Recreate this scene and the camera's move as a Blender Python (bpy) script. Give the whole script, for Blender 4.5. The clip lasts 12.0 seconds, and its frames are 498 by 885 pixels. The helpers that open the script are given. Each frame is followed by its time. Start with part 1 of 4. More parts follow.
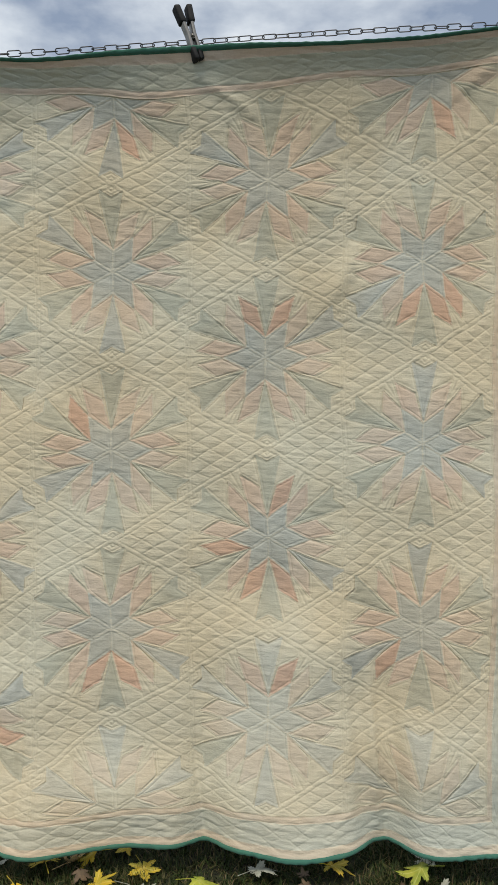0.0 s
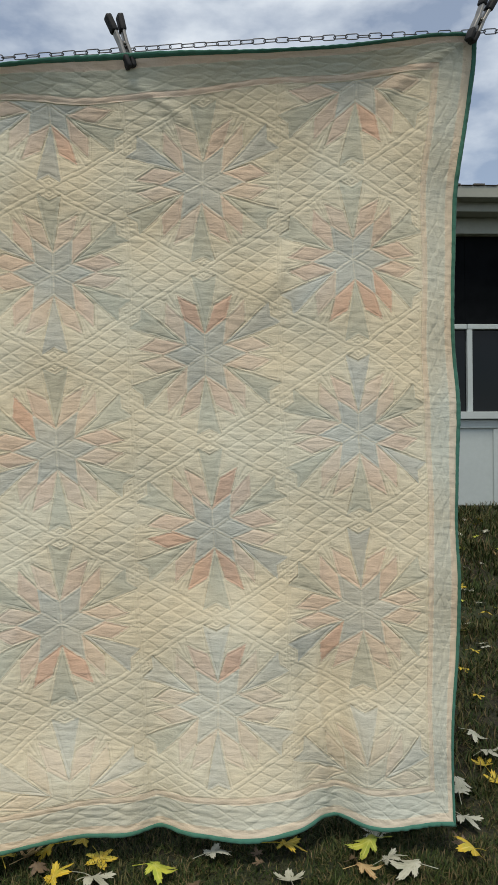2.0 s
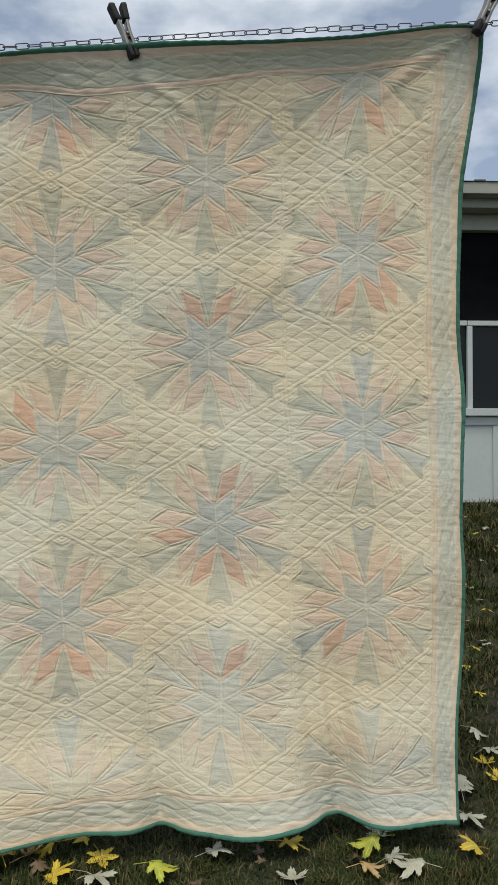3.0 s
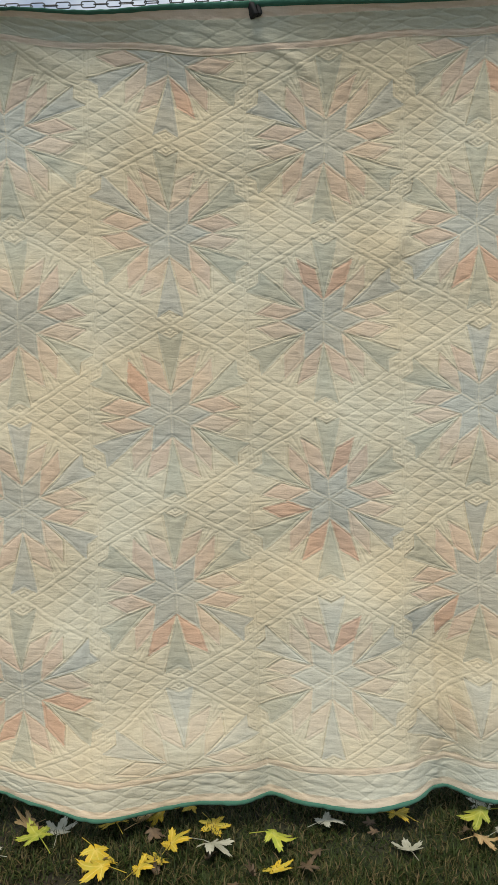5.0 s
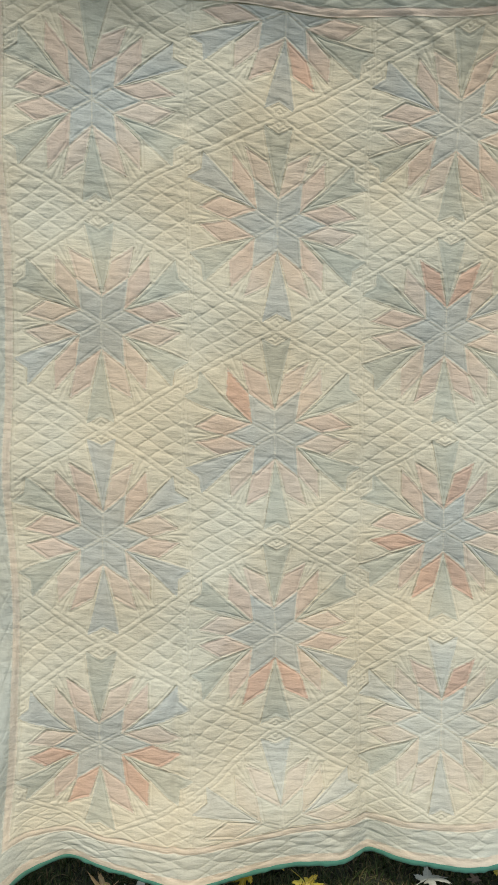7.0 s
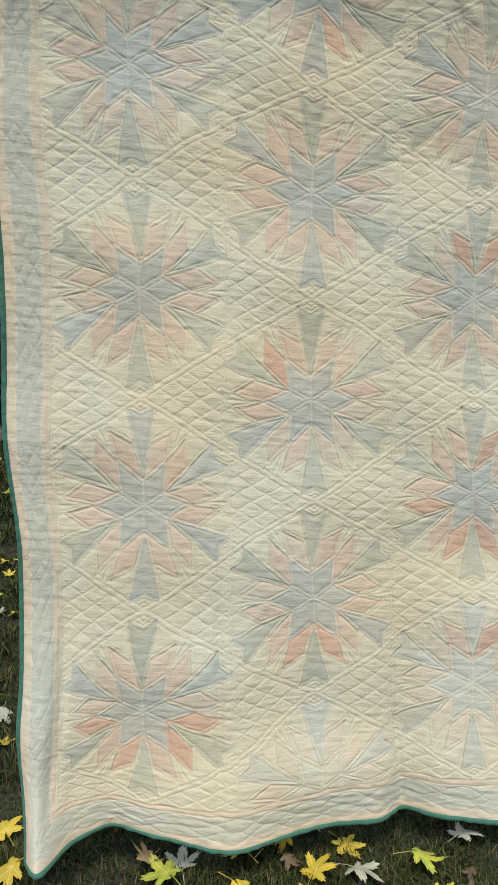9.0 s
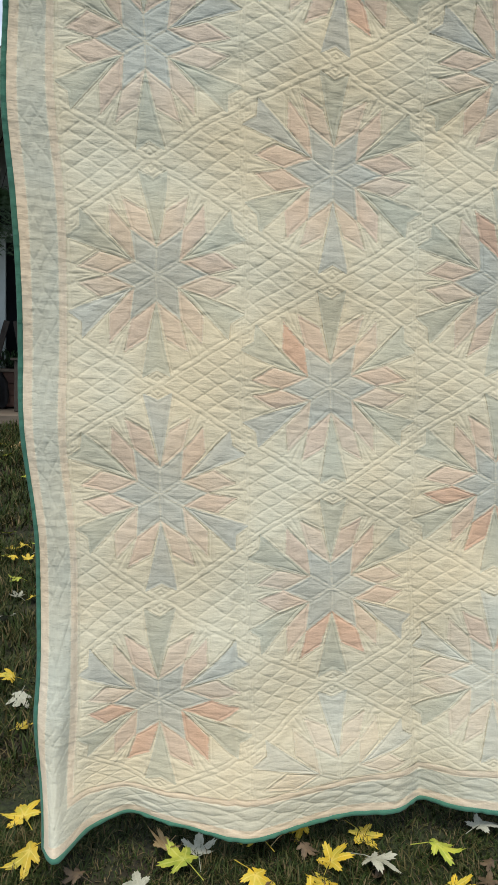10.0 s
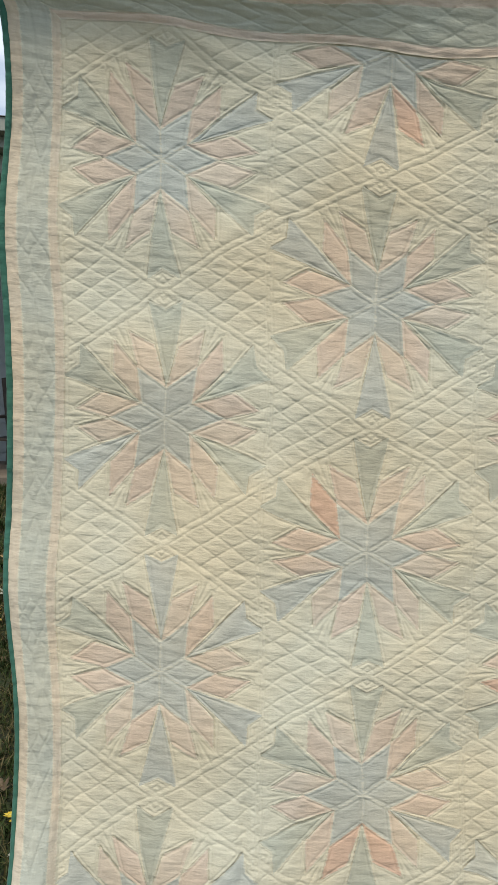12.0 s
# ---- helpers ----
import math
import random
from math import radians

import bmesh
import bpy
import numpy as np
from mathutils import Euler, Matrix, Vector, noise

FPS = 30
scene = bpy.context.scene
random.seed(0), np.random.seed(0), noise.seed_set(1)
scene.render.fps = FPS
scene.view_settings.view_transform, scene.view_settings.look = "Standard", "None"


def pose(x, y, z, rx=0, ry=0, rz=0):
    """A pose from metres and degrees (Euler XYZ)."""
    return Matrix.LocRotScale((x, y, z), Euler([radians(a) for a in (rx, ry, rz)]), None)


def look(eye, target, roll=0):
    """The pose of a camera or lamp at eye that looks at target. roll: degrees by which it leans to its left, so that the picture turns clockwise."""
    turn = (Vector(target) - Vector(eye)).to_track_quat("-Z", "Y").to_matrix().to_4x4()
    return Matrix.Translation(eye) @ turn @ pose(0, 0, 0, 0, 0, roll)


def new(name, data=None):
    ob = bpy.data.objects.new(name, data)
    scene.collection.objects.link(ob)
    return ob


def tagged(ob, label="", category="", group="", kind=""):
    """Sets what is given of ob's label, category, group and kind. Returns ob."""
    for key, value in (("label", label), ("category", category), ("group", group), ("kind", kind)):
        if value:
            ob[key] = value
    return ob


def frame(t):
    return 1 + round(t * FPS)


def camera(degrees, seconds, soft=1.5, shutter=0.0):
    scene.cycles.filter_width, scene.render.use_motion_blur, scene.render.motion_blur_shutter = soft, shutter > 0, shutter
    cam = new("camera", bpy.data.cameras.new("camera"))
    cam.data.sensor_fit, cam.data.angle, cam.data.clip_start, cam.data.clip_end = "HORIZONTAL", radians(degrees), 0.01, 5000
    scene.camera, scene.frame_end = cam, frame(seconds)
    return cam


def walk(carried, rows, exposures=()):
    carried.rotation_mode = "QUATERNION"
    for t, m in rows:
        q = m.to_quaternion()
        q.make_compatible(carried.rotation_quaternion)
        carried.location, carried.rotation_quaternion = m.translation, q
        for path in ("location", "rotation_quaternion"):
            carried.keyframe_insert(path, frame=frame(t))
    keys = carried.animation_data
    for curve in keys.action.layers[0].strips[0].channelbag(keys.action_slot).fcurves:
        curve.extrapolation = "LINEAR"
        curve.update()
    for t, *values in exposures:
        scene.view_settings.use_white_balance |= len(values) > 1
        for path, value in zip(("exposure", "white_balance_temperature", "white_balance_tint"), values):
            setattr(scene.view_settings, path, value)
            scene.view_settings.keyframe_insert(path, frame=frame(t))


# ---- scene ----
# ---------------------------------------------------------------- camera and walk
cam = camera(38, 12.0, soft=1.5)
ROWS = [
    (0, (0.192, -1.837, 1.082), (0.154, 0.163, 1.092), 1.5),
    (0.5, (0.214, -1.855, 1.061), (0.203, 0.145, 1.09), 0.8),
    (1, (0.225, -1.893, 1.058), (0.25, 0.107, 1.093), 0.3),
    (1.5, (0.226, -1.897, 1.048), (0.29, 0.102, 1.085), -0.1),
    (2, (0.228, -1.897, 1.05), (0.311, 0.101, 1.077), -0.3),
    (2.5, (0.221, -1.892, 1.05), (0.314, 0.105, 1.068), -0.2),
    (2.7, (0.218, -1.888, 1.047), (0.311, 0.11, 1.066), -0.2),
    (4.5, (0.052, -1.828, 1.055), (0.107, 0.171, 1.022), 0.8),
    (5, (-0.078, -1.842, 1.049), (0.009, 0.155, 0.989), 0.7),
    (5.5, (-0.144, -1.813, 1.046), (-0.038, 0.182, 0.963), 0.9),
    (6, (-0.207, -1.74, 1.035), (-0.092, 0.254, 0.94), 1.4),
    (6.5, (-0.272, -1.642, 1.07), (-0.158, 0.353, 0.987), 2.1),
    (7, (-0.448, -1.588, 1.163), (-0.208, 0.392, 1.011), 2.5),
    (7.2, (-0.527, -1.582, 1.178), (-0.253, 0.392, 1.013), 2.7),
    (8.8, (-0.636, -1.582, 1.094), (-0.282, 0.381, 0.949), 2.0),
    (9, (-0.624, -1.578, 1.098), (-0.269, 0.383, 0.932), 2.0),
    (9.5, (-0.615, -1.572, 1.096), (-0.263, 0.387, 0.904), 1.9),
    (10, (-0.62, -1.555, 1.105), (-0.314, 0.41, 0.892), 2.1),
    (10.5, (-0.594, -1.507, 1.112), (-0.36, 0.466, 0.881), 2.5),
    (11, (-0.515, -1.424, 1.148), (-0.359, 0.56, 0.959), 3.1),
    (11.5, (-0.462, -1.358, 1.251), (-0.38, 0.635, 1.099), 3.5),
    (12, (-0.472, -1.317, 1.325), (-0.408, 0.679, 1.218), 3.5),
]
EXPOSURES = [(0, -0.30, 7060, 10), (2.7, -0.23, 7040, 10), (4.5, -0.22, 7200, 10), (5.0, -0.18, 7230, 10), (5.5, 0.03, 7180, 11), (6.3, 0.05, 6800, 9), (7.0, -0.01, 6800, 9), (9.0, 0.05, 6770, 9), (12, 0.0, 6850, 9)]
walk(cam, [(t, look(e, a, r)) for t, e, a, r in ROWS], EXPOSURES)

# ---------------------------------------------------------------- world and sun
SUN_EL, SUN_AZ = radians(65), radians(194)
world = bpy.data.worlds.new("overcast_sky")
scene.world = world
world.use_nodes = True
wn, wl = world.node_tree.nodes, world.node_tree.links
wn.clear()
w_out = wn.new("ShaderNodeOutputWorld")
w_bg = wn.new("ShaderNodeBackground")
w_sky = wn.new("ShaderNodeTexSky")
w_sky.sky_type = "NISHITA"
w_sky.sun_disc = False
w_sky.sun_elevation, w_sky.sun_rotation = SUN_EL, SUN_AZ
w_sky.dust_density = 0.7
w_tc = wn.new("ShaderNodeTexCoord")
w_map = wn.new("ShaderNodeMapping")
w_map.inputs["Scale"].default_value = (1.0, 1.0, 2.2)
w_noise = wn.new("ShaderNodeTexNoise")
w_noise.inputs["Scale"].default_value = 5.0
w_noise.inputs["Detail"].default_value = 7.0
w_noise.inputs["Roughness"].default_value = 0.52
w_ramp = wn.new("ShaderNodeValToRGB")
w_ramp.color_ramp.elements[0].position, w_ramp.color_ramp.elements[0].color = 0.40, (0.22, 0.22, 0.22, 1)
w_ramp.color_ramp.elements[1].position, w_ramp.color_ramp.elements[1].color = 0.62, (0.97, 0.97, 0.97, 1)
w_mix = wn.new("ShaderNodeMix")
w_mix.data_type = "RGBA"
w_mix.inputs["B"].default_value = (10.2, 11.5, 13.2, 1)
wl.new(w_tc.outputs["Generated"], w_map.inputs["Vector"])
wl.new(w_map.outputs["Vector"], w_noise.inputs["Vector"])
wl.new(w_noise.outputs["Fac"], w_ramp.inputs["Fac"])
wl.new(w_ramp.outputs["Color"], w_mix.inputs["Factor"])
w_clear = wn.new("ShaderNodeMix")
w_clear.data_type, w_clear.blend_type = "RGBA", "MULTIPLY"
w_clear.inputs["Factor"].default_value = 1.0
w_clear.inputs["B"].default_value = (1.42, 1.5, 1.58, 1)
wl.new(w_sky.outputs["Color"], w_clear.inputs["A"])
wl.new(w_clear.outputs["Result"], w_mix.inputs["A"])
wl.new(w_mix.outputs["Result"], w_bg.inputs["Color"])
w_bg.inputs["Strength"].default_value = 0.09
wl.new(w_bg.outputs["Background"], w_out.inputs["Surface"])

sun_data = bpy.data.lights.new("sun", "SUN")
sun_data.energy, sun_data.angle, sun_data.color = 2.75, radians(20), (1.0, 0.95, 0.86)
sun = new("sun", sun_data)
# the sun stands high behind the viewer, veiled by cloud
sun_dir = Vector((math.sin(SUN_AZ) * math.cos(SUN_EL), math.cos(SUN_AZ) * math.cos(SUN_EL), math.sin(SUN_EL)))
sun.matrix_world = look(sun_dir * 30, (0, 0, 0))


# ---------------------------------------------------------------- materials
class Nodes:
    def __init__(self, name, rough=0.8, metal=0.0):
        self.mat = bpy.data.materials.new(name)
        self.mat.use_nodes = True
        self.tree = self.mat.node_tree
        self.bsdf = self.tree.nodes["Principled BSDF"]
        self.out = self.tree.nodes["Material Output"]
        self.bsdf.inputs["Roughness"].default_value = rough
        self.bsdf.inputs["Metallic"].default_value = metal
        self.coord = self.add("ShaderNodeTexCoord").outputs["Object"]

    def add(self, kind, **sets):
        n = self.tree.nodes.new(kind)
        for key, value in sets.items():
            n.inputs[key].default_value = value
        return n

    def link(self, a, b):
        self.tree.links.new(a, b)

    def stretch(self, scale):
        m = self.add("ShaderNodeMapping", Scale=scale)
        self.link(self.coord, m.inputs["Vector"])
        return m.outputs["Vector"]

    def noise(self, scale, detail=4.0, rough=0.55, vector=None):
        n = self.add("ShaderNodeTexNoise", Scale=scale, Detail=detail, Roughness=rough)
        self.link(vector or self.coord, n.inputs["Vector"])
        return n.outputs["Fac"]

    def ramp(self, fac, a, b, lo=0.35, hi=0.65):
        r = self.add("ShaderNodeValToRGB")
        r.color_ramp.elements[0].position, r.color_ramp.elements[0].color = lo, (*a, 1)
        r.color_ramp.elements[1].position, r.color_ramp.elements[1].color = hi, (*b, 1)
        self.link(fac, r.inputs["Fac"])
        return r.outputs["Color"]

    def mix(self, fac, a, b, mode="MIX"):
        m = self.add("ShaderNodeMix")
        m.data_type, m.blend_type = "RGBA", mode
        for value, slot in ((fac, "Factor"), (a, "A"), (b, "B")):
            if isinstance(value, (int, float)):
                m.inputs[slot].default_value = value
            elif isinstance(value, tuple):
                m.inputs[slot].default_value = (*value, 1)
            else:
                self.link(value, m.inputs[slot])
        return m.outputs["Result"]

    def colour(self, c):
        self.link(c, self.bsdf.inputs["Base Color"])

    def bump(self, fac, strength, distance, base=None):
        b = self.add("ShaderNodeBump", Strength=strength, Distance=distance)
        self.link(fac, b.inputs["Height"])
        if base:
            self.link(base, b.inputs["Normal"])
        self.link(b.outputs["Normal"], self.bsdf.inputs["Normal"])
        return b.outputs["Normal"]

    def random(self):
        return self.add("ShaderNodeObjectInfo").outputs["Random"]


CREAM = (0.75, 0.70, 0.55)


def cotton(name, colour, spread=0.12, edge=0.0):
    """Old washed cotton: thread grain, blotches of age, fine puckers; thin enough to let some light through."""
    n = Nodes(name, 0.95)
    n.bsdf.inputs["Specular IOR Level"].default_value = 0.15
    n.bsdf.inputs["Sheen Weight"].default_value = 0.12
    aged = n.ramp(n.noise(2.4, 3.0), tuple(c * k for c, k in zip(colour, (1.035, 0.965, 0.87))), tuple(min(0.9, c * k) for c, k in zip(colour, (0.99, 1.01, 1.01))), 0.4, 0.62)
    weave_a = n.noise(260.0, 2.0, 0.6, n.stretch((1.0, 1.0, 0.12)))
    weave_b = n.noise(260.0, 2.0, 0.6, n.stretch((0.12, 1.0, 1.0)))
    thread = n.mix(0.5, weave_a, weave_b)
    c = n.mix(0.4, aged, n.ramp(thread, (0.84, 0.83, 0.81), (1.0, 1.0, 1.0), 0.36, 0.62), "MULTIPLY")
    if spread:
        m = n.add("ShaderNodeMapRange")
        m.inputs["To Min"].default_value, m.inputs["To Max"].default_value = 1 - spread, 1 + spread
        n.link(n.random(), m.inputs["Value"])
        c = n.mix(1.0, c, m.outputs["Result"], "MULTIPLY")
    if edge:
        # the thin cloth over a seam lets the pale side show
        a = n.add("ShaderNodeAttribute")
        a.attribute_name = "seam"
        ragged = n.add("ShaderNodeMath")
        ragged.operation = "ADD"
        n.link(a.outputs["Fac"], ragged.inputs[0])
        jag = n.add("ShaderNodeMapRange")
        jag.inputs["To Min"].default_value, jag.inputs["To Max"].default_value = -1.0, 1.0
        n.link(n.noise(230.0, 2.0, 0.5, n.stretch((0.25, 1.0, 1.4))), jag.inputs["Value"])
        n.link(jag.outputs["Result"], ragged.inputs[1])
        c = n.mix(n.ramp(ragged.outputs["Value"], (edge, edge, edge), (0, 0, 0), 0.02, 0.34), c, CREAM)
    n.colour(c)
    pucker = n.noise(190.0, 3.0, 0.5, n.stretch((0.4, 1.0, 1.25)))
    n.bump(thread, 0.25, 0.0006, n.bump(pucker, 0.65, 0.0018))
    thin = n.add("ShaderNodeBsdfTranslucent")
    n.link(c, thin.inputs["Color"])
    both = n.add("ShaderNodeMixShader", Fac=0.12)
    n.link(n.bsdf.outputs["BSDF"], both.inputs[1])
    n.link(thin.outputs["BSDF"], both.inputs[2])
    n.link(both.outputs["Shader"], n.out.inputs["Surface"])
    return n.mat


def plain(name, colour, rough=0.6, metal=0.0, grain=30.0, spread=0.2, relief=0.1, stretch=(1, 1, 1)):
    n = Nodes(name, rough, metal)
    v = n.stretch(stretch)
    lo, hi = tuple(c * (1 - spread) for c in colour), tuple(min(0.95, c * (1 + spread)) for c in colour)
    fine = n.noise(grain, 5.0, 0.6, v)
    wide = n.noise(grain * 0.08, 3.0, 0.5, v)
    n.colour(n.mix(0.5, n.ramp(fine, lo, hi), n.ramp(wide, lo, hi)))
    n.bump(fine, relief, 0.004)
    return n.mat


M_MUSLIN = cotton("unbleached_cotton", CREAM, 0.0)
M_BLUE = cotton("faded_blue_cotton", (0.56, 0.57, 0.512), 0.06, 0.6)
M_GREEN = cotton("faded_green_cotton", (0.578, 0.577, 0.474), 0.07, 0.6)
M_PEACH = cotton("faded_peach_cotton", (0.732, 0.60, 0.485), 0.05, 0.6)
M_ROSE = cotton("washed_out_rose_cotton", (0.737, 0.628, 0.507), 0.04, 0.6)
M_CORAL = cotton("coral_cotton", (0.718, 0.51, 0.39), 0.06, 0.6)
M_BLEACHED_BLUE = cotton("bleached_blue_cotton", (0.645, 0.642, 0.555), 0.05, 0.6)
M_BLEACHED_ROSE = cotton("bleached_rose_cotton", (0.738, 0.65, 0.52), 0.04, 0.6)
M_GHOST_BLUE = cotton("nearly_white_blue_cotton", (0.69, 0.668, 0.545), 0.04, 0.6)
M_GHOST_ROSE = cotton("nearly_white_rose_cotton", (0.742, 0.668, 0.528), 0.03, 0.6)
M_STRIPE = cotton("grey_blue_border_cotton", (0.605, 0.615, 0.53), 0.03, 0.7)
M_PINK = cotton("pale_pink_border_cotton", (0.735, 0.64, 0.51), 0.03, 0.7)
M_BIND = cotton("green_binding_cotton", (0.06, 0.185, 0.14), 0.05)


def soil_mat():
    """Thin turf: brown thatch with dull green moss and clover in patches."""
    n = Nodes("soil_thatch_and_moss", 0.95)
    fine = n.noise(75.0, 5.0, 0.6)
    brown = n.ramp(fine, (0.006, 0.004, 0.002), (0.034, 0.023, 0.011))
    green = n.ramp(fine, (0.006, 0.010, 0.002), (0.032, 0.046, 0.012))
    n.colour(n.mix(n.ramp(n.noise(2.6, 5.0, 0.6), (0.1, 0.1, 0.1), (0.9, 0.9, 0.9), 0.38, 0.58), brown, green))
    n.bump(fine, 1.0, 0.004)
    return n.mat


M_SOIL = soil_mat()
M_STEEL = plain("zinc_plated_steel", (0.28, 0.265, 0.24), 0.4, 0.8, 40, 0.2, 0.05)
M_CHAIN = plain("weathered_chain_steel", (0.10, 0.10, 0.105), 0.5, 0.7, 60, 0.3, 0.1)
M_RUBBER = plain("black_vinyl", (0.007, 0.007, 0.008), 0.75, 0, 80, 0.3, 0.1)
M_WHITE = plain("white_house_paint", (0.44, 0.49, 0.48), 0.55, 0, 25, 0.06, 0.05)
# white siding darkened to grey, so part of the porch shade is painted
M_SIDING = plain("shade_greyed_siding_paint", (0.24, 0.265, 0.27), 0.6, 0, 25, 0.08, 0.05)
M_TRIM = plain("grey_trim_paint", (0.29, 0.30, 0.255), 0.6, 0, 25, 0.08, 0.05)
M_ROOF = plain("asphalt_shingle", (0.10, 0.09, 0.075), 0.95, 0, 90, 0.5, 0.8)
# near black: paints the porch's inner shade; also colours the door and pot
M_DARK = plain("flat_black_and_porch_shade", (0.008, 0.009, 0.010), 0.8, 0, 10, 0.3, 0.05)
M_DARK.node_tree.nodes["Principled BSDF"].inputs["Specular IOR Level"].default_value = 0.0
M_DECK = plain("weathered_grey_timber", (0.15, 0.12, 0.09), 0.8, 0, 40, 0.3, 0.4, (0.1, 1, 1))
M_BARK = plain("dark_old_wood", (0.045, 0.034, 0.027), 0.85, 0, 60, 0.4, 0.4)
M_CLAY = plain("red_brown_planter_wood", (0.085, 0.042, 0.03), 0.8, 0, 40, 0.3, 0.3, (0.1, 1, 1))
M_FERN = plain("fern_green", (0.03, 0.065, 0.02), 0.6, 0, 30, 0.4, 0.1)
M_IRON = plain("dark_iron", (0.02, 0.02, 0.022), 0.5, 0.6, 60, 0.3, 0.1)


def glass_mat():
    n = Nodes("dark_window_glass", 0.03)
    n.bsdf.inputs["Base Color"].default_value = (0.006, 0.008, 0.010, 1)
    n.bsdf.inputs["IOR"].default_value = 1.3
    n.bump(n.noise(2.0, 2.0), 0.1, 0.01)
    return n.mat


M_GLASS = glass_mat()
# pale grey-blue painted in place of the sky mirrored in the door's glass
M_REFLECT_PANE = plain("painted_pane_reflection", (0.24, 0.27, 0.28), 0.15, 0, 12, 0.3, 0.05, (3, 1, 0.4))


def blade_mat():
    n = Nodes("grass_blade", 0.6)
    g = n.add("ShaderNodeNewGeometry").outputs["Random Per Island"]
    r = n.add("ShaderNodeValToRGB")
    e = r.color_ramp.elements
    e[0].position, e[0].color = 0.0, (0.010, 0.020, 0.003, 1)
    e[1].position, e[1].color = 0.5, (0.030, 0.052, 0.010, 1)
    x = e.new(0.72)
    x.color = (0.066, 0.068, 0.021, 1)
    y = e.new(1.0)
    y.color = (0.14, 0.10, 0.05, 1)
    n.link(g, r.inputs["Fac"])
    n.bsdf.inputs["Specular IOR Level"].default_value = 0.2
    n.colour(r.outputs["Color"])
    return n.mat


M_BLADE = blade_mat()


def leaf_mat(name, a, b, vein):
    n = Nodes(name, 0.65)
    blot = n.ramp(n.noise(38.0, 4.0), a, b, 0.4, 0.62)
    specks = n.ramp(n.noise(260.0, 2.0), (0.25, 0.15, 0.06), (1, 1, 1), 0.27, 0.36)
    c = n.mix(0.7, blot, specks, "MULTIPLY")
    m = n.add("ShaderNodeMapRange")
    m.inputs["To Min"].default_value, m.inputs["To Max"].default_value = 0.72, 1.12
    n.link(n.random(), m.inputs["Value"])
    c = n.mix(1.0, c, m.outputs["Result"], "MULTIPLY")
    at = n.add("ShaderNodeAttribute")
    at.attribute_name = "vein"
    c = n.mix(at.outputs["Fac"], c, vein)
    n.colour(c)
    n.bump(n.noise(120.0, 3.0), 0.4, 0.001)
    return n.mat


M_YELLOW = leaf_mat("yellow_maple_leaf", (0.52, 0.35, 0.02), (0.42, 0.35, 0.04), (0.68, 0.55, 0.16))
M_PALE = leaf_mat("silver_leaf_underside", (0.40, 0.40, 0.32), (0.30, 0.31, 0.235), (0.44, 0.43, 0.33))
M_LIME = leaf_mat("half_green_leaf", (0.27, 0.33, 0.035), (0.44, 0.44, 0.05), (0.5, 0.5, 0.15))
M_TAN = leaf_mat("dry_tan_leaf", (0.38, 0.24, 0.10), (0.50, 0.36, 0.17), (0.5, 0.4, 0.22))
M_BROWN = leaf_mat("brown_dead_leaf", (0.075, 0.048, 0.026), (0.13, 0.085, 0.045), (0.12, 0.09, 0.05))


# ---------------------------------------------------------------- building helpers
def thing(name, place, label, category, group="", kind=""):
    ob = new(name)
    ob.empty_display_size = 0.1
    ob.location = place
    return tagged(ob, label, category, group, kind)


def part(name, bm, mat, parent=None, label="", smooth=False):
    me = bpy.data.meshes.new(name)
    bm.to_mesh(me)
    bm.free()
    me.materials.append(mat)
    if smooth:
        me.shade_smooth()
    ob = new(name, me)
    ob.parent = parent
    return tagged(ob, label)


def array_part(name, verts, faces, mat, parent=None, label="", smooth=True, attrs=()):
    me = bpy.data.meshes.new(name)
    me.from_pydata(np.asarray(verts, float).tolist(), [], faces if isinstance(faces, list) else faces.tolist())
    for key, values in attrs:
        a = me.attributes.new(key, "FLOAT", "POINT")
        a.data.foreach_set("value", np.asarray(values, np.float32))
    me.materials.append(mat)
    if smooth:
        me.shade_smooth()
    me.update()
    ob = new(name, me)
    ob.parent = parent
    return tagged(ob, label)


def box(bm, size, at, bevel=0.004, turn=None):
    m = Matrix.Translation(at) @ (turn or Matrix()) @ Matrix.Diagonal((*size, 1))
    made = bmesh.ops.create_cube(bm, size=1.0, matrix=m)["verts"]
    if bevel:
        es = list({e for v in made for e in v.link_edges})
        bmesh.ops.bevel(bm, geom=es, offset=bevel, segments=2, affect="EDGES", profile=0.5)


def box_part(name, size, at, mat, parent, label="", bevel=0.004, turn=None):
    bm = bmesh.new()
    box(bm, size, at, bevel, turn)
    return part(name, bm, mat, parent, label)


def tube(bm, pts, radii, sides=8, closed=False):
    """A round bar along the points, tapered by the radii."""
    rings = []
    n = len(pts)
    up = Vector((0.13, 0.31, 0.94))
    for i, p in enumerate(pts):
        a, b = pts[(i - 1) % n if closed else max(i - 1, 0)], pts[(i + 1) % n if closed else min(i + 1, n - 1)]
        d = (Vector(b) - Vector(a)).normalized()
        s = d.cross(up).normalized()
        u = s.cross(d)
        r = radii[i] if isinstance(radii, (list, tuple)) else radii
        rings.append([bm.verts.new(Vector(p) + r * (math.cos(k * math.tau / sides) * s + math.sin(k * math.tau / sides) * u)) for k in range(sides)])
    for i in range(n if closed else n - 1):
        a, b = rings[i], rings[(i + 1) % n]
        for k in range(sides):
            bm.faces.new((a[k], a[(k + 1) % sides], b[(k + 1) % sides], b[k]))
    if not closed:
        bm.faces.new(rings[0][::-1])
        bm.faces.new(rings[-1])


